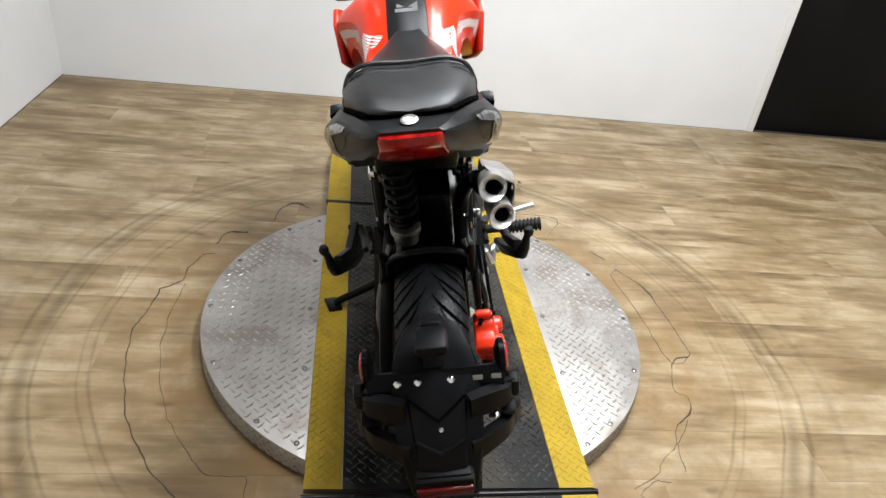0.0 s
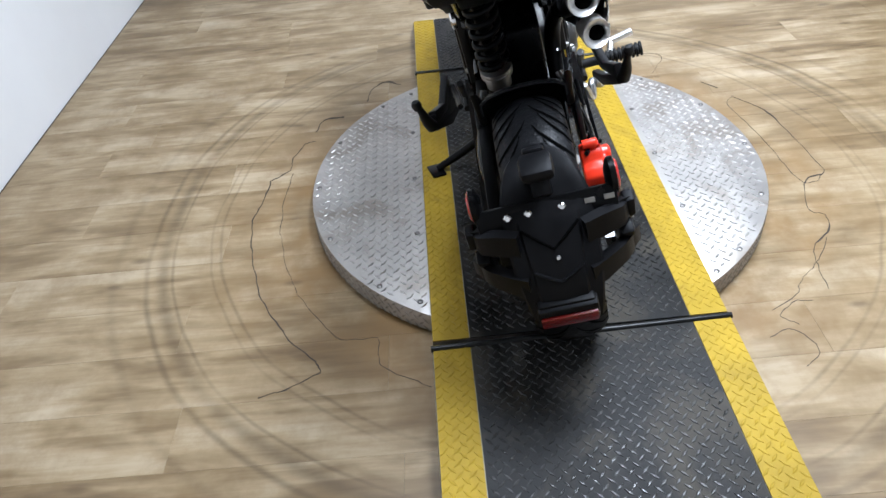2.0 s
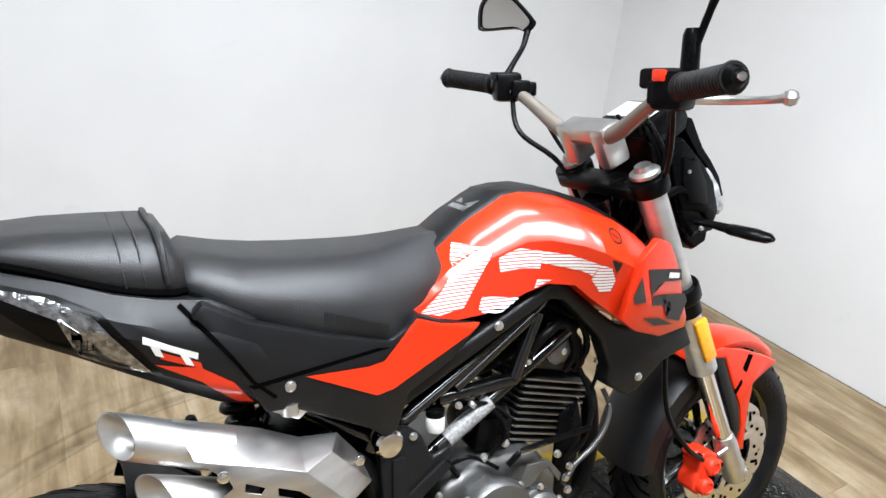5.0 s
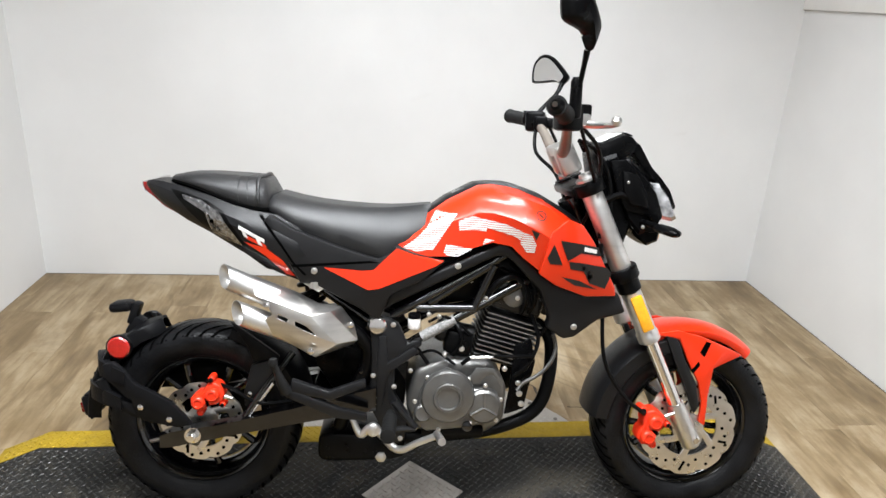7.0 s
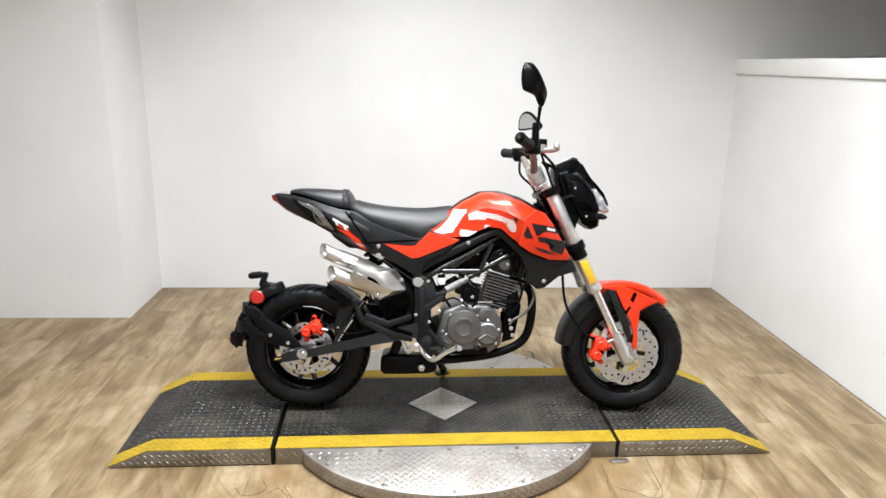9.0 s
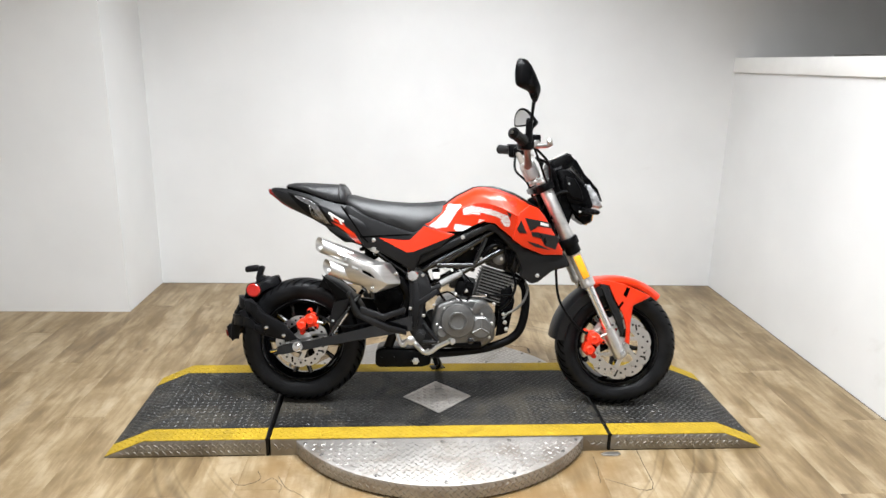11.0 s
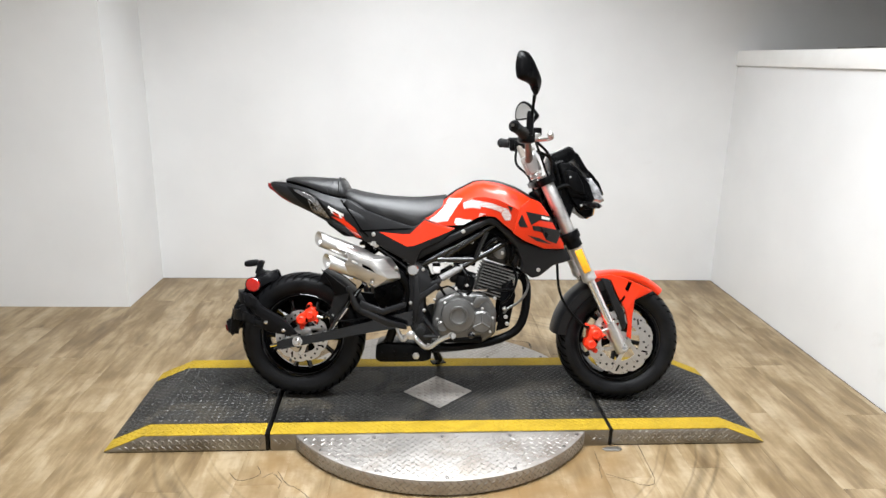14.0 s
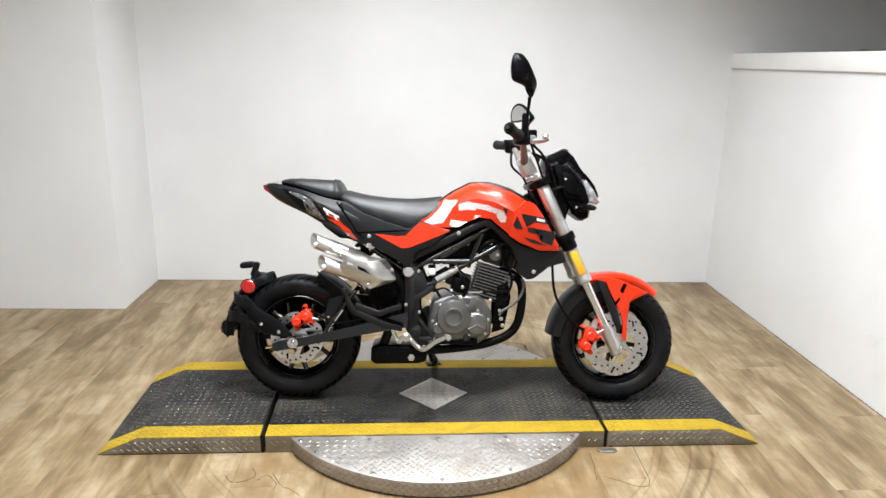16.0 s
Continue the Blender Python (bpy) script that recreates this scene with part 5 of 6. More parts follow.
for s in S2:
    surfaces["both"] = surfaces["tail"] + surfaces["side" + str(s)]
    P("cowl_seam", film("both", [(-0.368, 0.748), (-0.343, 0.717), (-0.318, 0.683), (-0.293, 0.643), (-0.266, 0.615), (-0.262, 0.618), (-0.289, 0.645), (-0.314, 0.686), (-0.338, 0.720), (-0.363, 0.751)], s, 0.0014), M_GROOVE, tail)
P("air_box", prism(B(), [(-0.20, 0.57), (-0.19, 0.66), (0.0, 0.70), (0.16, 0.71), (0.27, 0.67), (0.285, 0.61), (0.20, 0.59), (0.12, 0.545), (-0.04, 0.515), (-0.12, 0.53)], -0.066, 0.066, 0.012), M_SATINBLK)
P("seat_base", prism(B(), [(-0.33, 0.735), (-0.19, 0.672), (-0.10, 0.645), (0.04, 0.68), (-0.02, 0.735), (-0.30, 0.755)], -0.045, 0.045), M_SATINBLK)

# trellis frame
fr = B()
for s in S2:
    y = s * 0.088
    for pts in ([(-0.105, y, 0.49), (0.165, y * 0.98, 0.645), (0.36, s * 0.03, 0.755)], [(-0.14, y, 0.372), (-0.005, y, 0.457), (0.245, y * 0.95, 0.600), (0.375, s * 0.03, 0.665)],
                [(-0.01, y, 0.532), (0.130, y, 0.534)], [(0.128, y, 0.535), (0.172, y, 0.640)], [(0.02, y, 0.545), (0.16, y, 0.638)], [(-0.10, y, 0.485), (-0.19, y, 0.545), (-0.285, s * 0.085, 0.615)]):
        tube(fr, pts, 0.0115, 12, 0)
    box(fr, (-0.1, s * 0.085, 0.50), (0.05, 0.03, 0.06), (0, 20, 0), 0.005)
for x, z in ((-0.1, 0.49), (0.13, 0.535), (0.24, 0.597)):
    tube(fr, [(x, -0.088, z), (x, 0.088, z)], 0.010, 10, 0)
frame_ob = P("trellis_frame", fr, M_GLOSSBLK, bike, "gloss black tubular trellis frame")
lb = B()
tube(lb, [(0.004, -0.092, 0.462), (0.083, -0.0905, 0.507)], 0.0132, 12, 0)
P("label_sleeve", lb, M_SLEEVE, frame_ob, "pale warning label round the frame tube")
bars = B()
for k in range(5):
    u = -0.006 + 0.0035 * k
    box(bars, (0.040, -0.1000, 0.4825 + u), (0.070, 0.0012, 0.0013), (0, -29.6, 0))
P("print_bar", bars, M_SATINBLK, frame_ob)["kind"] = "stuff"
MP = [(-0.118, 0.498), (-0.094, 0.512), (-0.071, 0.511), (-0.048, 0.495), (-0.030, 0.452), (0.0, 0.464), (0.007, 0.447), (-0.055, 0.405), (-0.058, 0.330), (-0.022, 0.275), (-0.030, 0.205), (-0.065, 0.195), (-0.118, 0.30), (-0.112, 0.411)]
for s in S2:
    mp = P("pivot_plate", prism(B(), MP, s * 0.114, s * 0.092, 0.006), M_PLASTIC, bike, "dark cast swingarm pivot plate")
    P("plate_rib", prism(B(), [(-0.098, 0.470), (-0.078, 0.470), (-0.074, 0.405), (-0.014, 0.446), (0.000, 0.432), (-0.070, 0.380), (-0.084, 0.300), (-0.100, 0.300)], s * 0.120, s * 0.112, 0.003), M_PLASTIC, mp)
    P("pivot_cap", lathe(B(), [(0.022, 0), (0.022, 0.008), (0.018, 0.012), (0.010, 0.013)], axle(-0.101, s * 0.108, 0.494, s), 24), M_CHROME, mp)
    for x, z in ((-0.063, 0.497), (-0.108, 0.372), (-0.095, 0.318), (-0.106, 0.300), (-0.058, 0.345), (-0.040, 0.215)):
        P("plate_bolt", bolt(B(), x, s * 0.114, z, 0.0065, 0.006, s), M_ALLOY, mp)

# engine
CR = [(-0.010, 0.385), (0.060, 0.415), (0.171, 0.404), (0.214, 0.348), (0.211, 0.255), (0.165, 0.222), (0.001, 0.227), (-0.030, 0.29)]
eng = P("engine", prism(B(), CR, -0.106, 0.106, 0.016, 3), M_ENGINE, bike, "grey cast single-cylinder engine")
cc = B()
prism(cc, [(-0.012, 0.265), (0.006, 0.335), (0.030, 0.375), (0.069, 0.392), (0.108, 0.375), (0.126, 0.345), (0.155, 0.350), (0.190, 0.335), (0.198, 0.300), (0.185, 0.268), (0.150, 0.258), (0.125, 0.250), (0.02, 0.240)], -0.130, -0.100, 0.006, 3)
lathe(cc, [(0.064, 0), (0.064, 0.012), (0.060, 0.018), (0.036, 0.022), (0.034, 0.026), (0.028, 0.026), (0.026, 0.021), (0.020, 0.020)], axle(0.069, -0.130, 0.332, -1), 48)
cv = P("clutch_cover", cc, M_ENGINE, eng, "round ribbed engine side cover")
oc = lathe(B(), [(0.042, 0), (0.042, 0.010), (0.036, 0.016), (0.012, 0.018)], axle(0.155, -0.127, 0.306, -1), 36)
for k in range(3):
    a = radians(90 + 120 * k)
    tube(oc, [(0.155, -0.145, 0.306), (0.155 + 0.036 * math.cos(a), -0.143, 0.306 + 0.036 * math.sin(a))], 0.004, 6, 0)
P("filter_cover", oc, M_ENGINE, eng)
P("case_boss", lathe(B(), [(0.022, 0), (0.022, 0.008), (0.017, 0.012), (0.012, 0.011)], axle(0.012, -0.130, 0.288, -1), 24), M_ENGINE, eng)
P("sump", box(B(), (0.085, -0.108, 0.236), (0.15, 0.03, 0.022), bevel=0.005), M_SATINBLK, eng)
for x, z in ((0.125, 0.262), (0.197, 0.322), (0.188, 0.270), (0.118, 0.372), (0.020, 0.375), (-0.008, 0.315), (0.158, 0.356), (-0.004, 0.250), (0.05, 0.245)):
    P("cover_bolt", bolt(B(), x, -0.129, z, 0.0058, 0.008), M_ALLOY, eng)
P("drain_plug", lathe(B(), [(0.012, 0), (0.012, 0.010), (0.007, 0.012)], axle(0.118, -0.129, 0.256, -1), 12), M_GLOSSBLK, eng)
gc = B()
lathe(gc, [(0.062, 0), (0.062, 0.026), (0.05, 0.034), (0.02, 0.036)], axle(0.08, 0.100, 0.32, 1), 36)
P("generator_cover", gc, M_ENGINE, eng)
P("sprocket_cover", lathe(B(), [(0.036, 0), (0.036, 0.018), (0.02, 0.022)], axle(-0.02, 0.100, 0.30, 1), 28), M_ENGINE, eng)
ax = pose(0.190, 0, 0.395, 0, 16, 0)
cyl = B()
t = box(B(), (0, 0, 0.055), (0.105, 0.11, 0.125), bevel=0.006)
bmesh.ops.transform(t, matrix=ax, verts=t.verts)
P("cylinder", join(cyl, t), M_FIN, eng)
for k in range(10):
    t = box(B(), (0.008, 0, 0.008 + k * 0.0118), (0.142 - 0.0 * k, 0.150, 0.0034), bevel=0.001, seg=1)
    bmesh.ops.transform(t, matrix=ax, verts=t.verts)
    f = P("fin", t, M_FIN, eng)
    t = box(box(B(), (0.008, -0.0755, 0.008 + k * 0.0118), (0.136, 0.0016, 0.0026)), (0.0795, 0, 0.008 + k * 0.0118), (0.0016, 0.144, 0.0026))
    bmesh.ops.transform(t, matrix=ax, verts=t.verts)
    P("fin_edge", t, M_FINEDGE, f)
hd = B()
for c, sz, bv in (((0.006, 0, 0.150), (0.125, 0.13, 0.045), 0.01), ((0.0, 0, 0.190), (0.10, 0.10, 0.040), 0.015), ((0.050, -0.055, 0.160), (0.03, 0.03, 0.04), 0.008), ((-0.04, -0.055, 0.165), (0.03, 0.03, 0.05), 0.008)):
    t = box(B(), c, sz, bevel=bv)
    bmesh.ops.transform(t, matrix=ax, verts=t.verts)
    join(hd, t)
for x in (-0.03, 0.0, 0.03):
    t = lathe(B(), [(0.018, 0), (0.018, 0.014), (0.012, 0.018)], axle(x, -0.052, 0.178, -1), 16)
    bmesh.ops.transform(t, matrix=ax, verts=t.verts)
    join(hd, t)
P("cylinder_head", hd, M_FIN, eng)
P("spark_lead", tube(B(), [(0.245, -0.075, 0.52), (0.250, -0.09, 0.56), (0.235, -0.085, 0.60), (0.19, -0.06, 0.63)], 0.006, 8), M_SATINBLK, eng)
P("spark_lead", tube(B(), [(0.262, -0.075, 0.52), (0.275, -0.09, 0.56), (0.262, -0.085, 0.605), (0.21, -0.06, 0.64)], 0.006, 8), M_SATINBLK, eng)
P("throttle_body", lathe(B(), [(0.028, 0), (0.030, 0.01), (0.024, 0.02), (0.024, 0.07), (0.032, 0.075), (0.032, 0.10)], pose(0.14, 0.01, 0.52, 0, -75, 0) @ Matrix.Diagonal((0.8, 0.8, 1, 1)), 20), M_SATINBLK, eng)
sm = B()
lathe(sm, [(0.013, 0), (0.015, 0.004), (0.015, 0.024), (0.012, 0.028)], pose(-0.014, -0.090, 0.482, 0, 0, 0), 16)
P("fluid_bottle", sm, M_WHITEGFX, bike, "white translucent fluid bottle")
P("bottle_cap", lathe(B(), [(0.015, 0), (0.015, 0.010), (0.012, 0.012)], pose(-0.014, -0.090, 0.508), 16), M_SATINBLK)
misc = B()
for p in ([(0.08, -0.10, 0.42), (0.10, -0.11, 0.455), (0.09, -0.10, 0.49), (0.06, -0.08, 0.51)], [(0.02, -0.10, 0.40), (0.0, -0.105, 0.43), (-0.02, -0.10, 0.46)], [(0.23, -0.10, 0.37), (0.26, -0.11, 0.40), (0.285, -0.10, 0.46), (0.27, -0.08, 0.52)],
          [(0.10, -0.12, 0.405), (0.13, -0.122, 0.425), (0.20, -0.118, 0.425), (0.27, -0.115, 0.425)]):
    tube(misc, p, 0.005, 8)
box(misc, (0.095, -0.06, 0.445), (0.07, 0.06, 0.06), (0, 10, 0), 0.012)
P("hose", misc, M_SATINBLK, eng)["kind"] = "stuff"
for x, y, z, rr in ((0.118, -0.074, 0.600, 0.008), (0.150, -0.074, 0.586, 0.007), (0.205, -0.080, 0.606, 0.009), (0.060, -0.074, 0.566, 0.006), (0.232, -0.080, 0.560, 0.008), (0.020, -0.100, 0.520, 0.006), (0.100, -0.110, 0.440, 0.007), (0.060, -0.110, 0.428, 0.006), (0.205, -0.110, 0.392, 0.007), (0.242, -0.098, 0.352, 0.007), (-0.020, -0.112, 0.385, 0.006)):
    P("fitting", bolt(B(), x, y, z, rr, 0.008), M_ALLOY, eng)
P("injector_rail", tube(B(), [(0.03, -0.078, 0.556), (0.085, -0.080, 0.586), (0.125, -0.078, 0.618)], 0.0055, 8, 3), M_STEEL, eng)
P("breather_hose", tube(B(), [(0.155, -0.080, 0.560), (0.185, -0.092, 0.600), (0.222, -0.090, 0.612), (0.252, -0.085, 0.580), (0.262, -0.080, 0.535)], 0.0085, 10, 5), M_SATINBLK, eng)
P("cam_cover", lathe(B(), [(0.026, 0), (0.026, 0.010), (0.020, 0.015), (0.008, 0.016)], axle(0.225, -0.070, 0.562, -1), 24), M_ENGINE, eng)
P("clutch_rod", tube(B(), [(0.12, -0.123, 0.424), (0.175, -0.122, 0.425)], 0.005, 8, 0), M_CHROME, eng)
P("braided_hose", tube(B(), [(0.240, -0.10, 0.334), (0.255, -0.10, 0.353), (0.291, -0.10, 0.375), (0.317, -0.10, 0.404), (0.330, -0.095, 0.440), (0.326, -0.08, 0.470)], [0.0054, 0.0040] * 38 + [0.0054], 10, 15), M_ENGINE, eng, "ribbed steel hose")
P("cable_bracket", prism(B(), [(0.111, 0.362), (0.135, 0.399), (0.176, 0.398), (0.203, 0.364), (0.198, 0.351), (0.176, 0.384), (0.156, 0.377), (0.144, 0.358)], -0.128, -0.122, 0.002), M_ENGINE, eng)
P("starter_motor", lathe(B(), [(0.012, 0), (0.026, 0.004), (0.028, 0.012), (0.028, 0.085), (0.024, 0.095), (0.010, 0.098)], pose(0.135, -0.05, 0.452, 0, -78, 0), 20), M_FIN, eng)
lead = B()
for pts in ([(0.02, -0.095, 0.50), (0.05, -0.10, 0.515), (0.09, -0.095, 0.50), (0.12, -0.09, 0.47)], [(-0.01, -0.10, 0.42), (0.03, -0.112, 0.435), (0.06, -0.112, 0.42), (0.085, -0.115, 0.402)], [(0.14, -0.08, 0.60), (0.16, -0.09, 0.57), (0.15, -0.09, 0.54), (0.12, -0.09, 0.53)],
            [(0.30, -0.06, 0.60), (0.315, -0.075, 0.55), (0.31, -0.08, 0.50), (0.29, -0.08, 0.46)]):
    tube(lead, pts, 0.0035, 8)
P("wiring_lead", lead, M_SATINBLK, eng)["kind"] = "stuff"
clamp = B()
for x, y, z, rx in ((0.045, -0.10, 0.515, 40), (0.155, -0.09, 0.56, 0), (0.312, -0.078, 0.525, 10), (0.06, -0.112, 0.425, 60)):
    lathe(clamp, [(0.0055, -0.004), (0.0062, -0.003), (0.0062, 0.003), (0.0055, 0.004)], pose(x, y, z, 0, rx, 0), 12)
P("hose_clamp", clamp, M_ALLOY, eng)["kind"] = "stuff"
rg = [(0.232, 0.44), (0.272, 0.46), (0.286, 0.40), (0.262, 0.278), (0.215, 0.262), (0.225, 0.33)]
for s in S2:
    P("front_mount", prism(B(), rg, s * 0.080, s * 0.070, 0.003), M_SHELL)
for x, z in ((0.250, 0.318), (0.256, 0.292)):
    P("mount_bolt", bolt(B(), x, -0.080, z, 0.008, 0.008), M_ALLOY)

# exhaust
P("header_pipe", tube(B(), [(0.245, -0.01, 0.490), (0.290, -0.02, 0.485), (0.330, -0.035, 0.440), (0.326, -0.05, 0.335), (0.292, -0.055, 0.262), (0.200, -0.055, 0.218), (0.08, -0.05, 0.196), (-0.05, -0.04, 0.182)], 0.0165, 16), M_SATINBLK, bike, "matt black exhaust header pipe")
ch = prism(B(), [(-0.238, 0.205), (-0.21, 0.214), (-0.06, 0.208), (-0.026, 0.180), (-0.03, 0.150), (-0.06, 0.142), (-0.225, 0.138), (-0.24, 0.15)], -0.085, 0.06, 0.012, 3)
chb = P("exhaust_chamber", ch, M_SATINBLK, bike, "black exhaust chamber under the engine")
for x, z in ((-0.215, 0.175), (-0.17, 0.178), (-0.10, 0.165)):
    P("chamber_bolt", bolt(B(), x, -0.085, z, 0.006, 0.004), M_SATINBLK, chb)
P("mid_pipe", tube(B(), [(-0.20, -0.05, 0.19), (-0.16, -0.075, 0.30), (-0.12, -0.085, 0.40), (-0.14, -0.10, 0.46), (-0.19, -0.12, 0.50)], 0.018, 14), M_SATINBLK)


def slash_pipe(a, b, r):
    """A thin pipe whose end at a is cut at a slant."""
    a, b = Vector(a), Vector(b)
    d = (b - a).normalized()
    q = Vector((0, 0, 1)).rotation_difference(d).to_matrix().to_4x4()
    n, bm = 28, B()
    Lg = (b - a).length

    def ring(rr, h, cut):
        out = []
        for k in range(n):
            t = 2 * math.pi * k / n
            p = q @ Vector((rr * math.cos(t), rr * math.sin(t), 0))
            out.append(a + p + d * (h + cut * ((p.y + 0.3 * p.z) / rr) * -0.020))
        return out

    loft(bm, [ring(r, Lg, 0), ring(r, 0.07, 0.0), ring(r, 0.006, 1), ring(r * 0.97, 0, 1), ring(r * 0.88, 0.001, 1), ring(r * 0.62, 0.012, 0.8), ring(r * 0.54, 0.017, 0.7), ring(r * 0.5, 0.12, 0)], False)
    return bm


mf = P("muffler", slash_pipe((-0.446, -0.131, 0.607), (-0.325, -0.138, 0.559), 0.0262), M_TIP, bike, "brushed steel twin-outlet muffler with heat shield")
P("outlet", slash_pipe((-0.414, -0.149, 0.528), (-0.28, -0.152, 0.482), 0.0262), M_TIP, mf)
for a, b in (((-0.424, -0.1323, 0.5983), (-0.402, -0.1336, 0.5895)), ((-0.391, -0.1495, 0.5201), (-0.370, -0.1500, 0.5129))):
    P("outlet_bore", tube(B(), [a, b], 0.0155, 16, 0), M_GROOVE, mf)

P("core", tube(tube(B(), [(-0.345, -0.137, 0.566), (-0.25, -0.140, 0.522), (-0.17, -0.125, 0.480)], 0.021, 16, 4), [(-0.30, -0.151, 0.500), (-0.22, -0.150, 0.475), (-0.16, -0.130, 0.468)], 0.021, 16, 4), M_SATINBLK, mf)
# one pressed and folded plate over both pipes, open in two slots
FOLD = {"a0": (-0.386, -0.130, 0.6135), "a1": (-0.286, -0.130, 0.576), "a2": (-0.236, -0.130, 0.550), "a3": (-0.183, -0.128, 0.542), "a4": (-0.154, -0.126, 0.504),
        "b0": (-0.370, -0.176, 0.576), "b1": (-0.308, -0.186, 0.558), "b2": (-0.246, -0.192, 0.535), "b3": (-0.205, -0.172, 0.541), "f0": (-0.143, -0.150, 0.469),
        "c0": (-0.360, -0.180, 0.568), "c1": (-0.336, -0.186, 0.547), "c2": (-0.317, -0.188, 0.538), "c3": (-0.295, -0.189, 0.526), "c4": (-0.280, -0.190, 0.522),
        "c5": (-0.254, -0.191, 0.510), "c6": (-0.232, -0.192, 0.489), "d0": (-0.188, -0.188, 0.471), "e0": (-0.347, -0.182, 0.522), "e1": (-0.331, -0.186, 0.535),
        "e2": (-0.319, -0.188, 0.527), "e3": (-0.300, -0.189, 0.519), "e4": (-0.280, -0.190, 0.511), "e5": (-0.254, -0.191, 0.498), "g0": (-0.331, -0.176, 0.486),
        "g1": (-0.286, -0.178, 0.463), "g2": (-0.237, -0.176, 0.435), "g3": (-0.154, -0.150, 0.459)}
sb = B()
fv = {k: sb.verts.new(p) for k, p in FOLD.items()}
for names in ("a0 a1 b1 b0", "a1 a2 b2 b1", "a2 a3 b3 b2", "a3 a4 f0 b3", "b2 b3 f0 d0", "b0 b1 c1 c0", "b1 c2 c1", "b1 c3 c2", "b1 b2 c4 c3", "b2 c5 c4", "b2 d0 c6 c5", "c1 c2 e2 e1", "c3 c4 e4 e3",
              "e0 e1 e2 g0", "e2 e3 g1 g0", "e3 e4 g1", "e4 e5 g1", "e5 c6 g2 g1", "c6 d0 g2", "d0 f0 g3 g2"):
    sb.faces.new([fv[k] for k in names.split()])
bmesh.ops.recalc_face_normals(sb, faces=sb.faces)
if sum(f.normal.y for f in sb.faces) > 0:
    bmesh.ops.reverse_faces(sb, faces=sb.faces)
bmesh.ops.solidify(sb, geom=list(sb.faces), thickness=0.0025)
P("heat_shield", bev(sb, 0.0022, 2, 14), M_STEEL, mf, "brushed steel heat shield with slots", 30)
for x, z in ((-0.342, 0.556), (-0.245, 0.454), (-0.161, 0.505)):
    P("shield_bolt", bolt(B(), x, -0.190 if x < -0.2 else -0.150, z, 0.008, 0.006), M_CHROME, mf)
P("muffler_bracket", tube(prism(B(), [(-0.27, 0.595), (-0.235, 0.612), (-0.215, 0.59), (-0.235, 0.575)], -0.135, -0.128, 0.003), [(-0.245, -0.13, 0.585), (-0.245, -0.13, 0.60)], 0.012, 12, 0), M_ALLOY, mf)

# swingarm, shock and rear guard
sa = B()
for s in S2:
    y = s * 0.109
    q = [[(x, y + dy, z + dz) for dy, dz in ((-0.020, -h), (0.018, -h), (0.018, h), (-0.020, h))] for x, z, h in ((-0.10, 0.318, 0.028), (-0.30, 0.272, 0.019), (-0.47, 0.234, 0.016), (-0.575, 0.214, 0.019), (-0.60, 0.208, 0.014))]
    loft(sa, q)
    tube(sa, [(-0.405, y, 0.265), (-0.372, y, 0.320), (-0.300, y * 0.7, 0.415)], 0.009, 10, 3)
box(sa, (-0.235, 0, 0.295), (0.05, 0.21, 0.05), (0, 13, 0), 0.008)
arm = P("swingarm", bev(sa, 0.007, 3), M_GLOSSBLK, bike, "satin black box-section swingarm")
for s in S2:
    P("axle_nut", lathe(lathe(B(), [(0.019, 0), (0.019, 0.003)], axle(RW.x - 0.004, s * 0.128, RW.z - 0.006, s), 24), [(0.014, 0.003), (0.014, 0.014), (0.009, 0.016), (0.009, 0.022)], axle(RW.x - 0.004, s * 0.128, RW.z - 0.006, s), 6), M_CHROME, arm)
    P("chain_adjuster", tube(B(), [(-0.595, s * 0.108, 0.209), (-0.628, s * 0.108, 0.202)], 0.006, 8, 0), M_CHROME if s < 0 else M_SATINBLK, arm)
P("stay_rod", tube(B(), [(-0.401, -0.112, 0.264), (-0.341, -0.112, 0.349)], 0.0042, 10, 0), M_CHROME, arm)
sh = B()
a, b = Vector((-0.286, 0.044, 0.602)), Vector((-0.238, 0.044, 0.390))
d = (a - b).normalized()
q = Matrix.Translation(b) @ Vector((0, 0, 1)).rotation_difference(d).to_matrix().to_4x4()
hx = []
for k in range(0, 6 * 14 + 1):
    t = 2 * math.pi * k / 14
    hx.append(q @ Vector((0.028 * math.cos(t), 0.028 * math.sin(t), 0.052 + 0.160 * k / (6 * 14))))
sk = P("shock_absorber", lathe(B(), [(0.012, 0), (0.016, 0.02), (0.016, 0.20), (0.022, 0.205), (0.022, 0.22)], q, 18), M_SATINBLK, bike, "black coil-over rear shock absorber")
P("spring", tube(B(), hx, 0.0068, 10, 0), M_SATINBLK, sk, "gloss black coil spring")
P("preload_collar", lathe(B(), [(0.024, 0.0), (0.028, 0.002), (0.028, 0.026), (0.026, 0.028), (0.034, 0.030), (0.034, 0.037), (0.030, 0.038), (0.034, 0.040), (0.034, 0.047), (0.02, 0.049)], q, 24), M_TIP, sk)
hg = P("rear_hugger", guard(RW, 0.251, 8, 72, 0.080, 0.024, crown=0.011), M_GUARD, bike, "dark plastic rear tyre hugger")
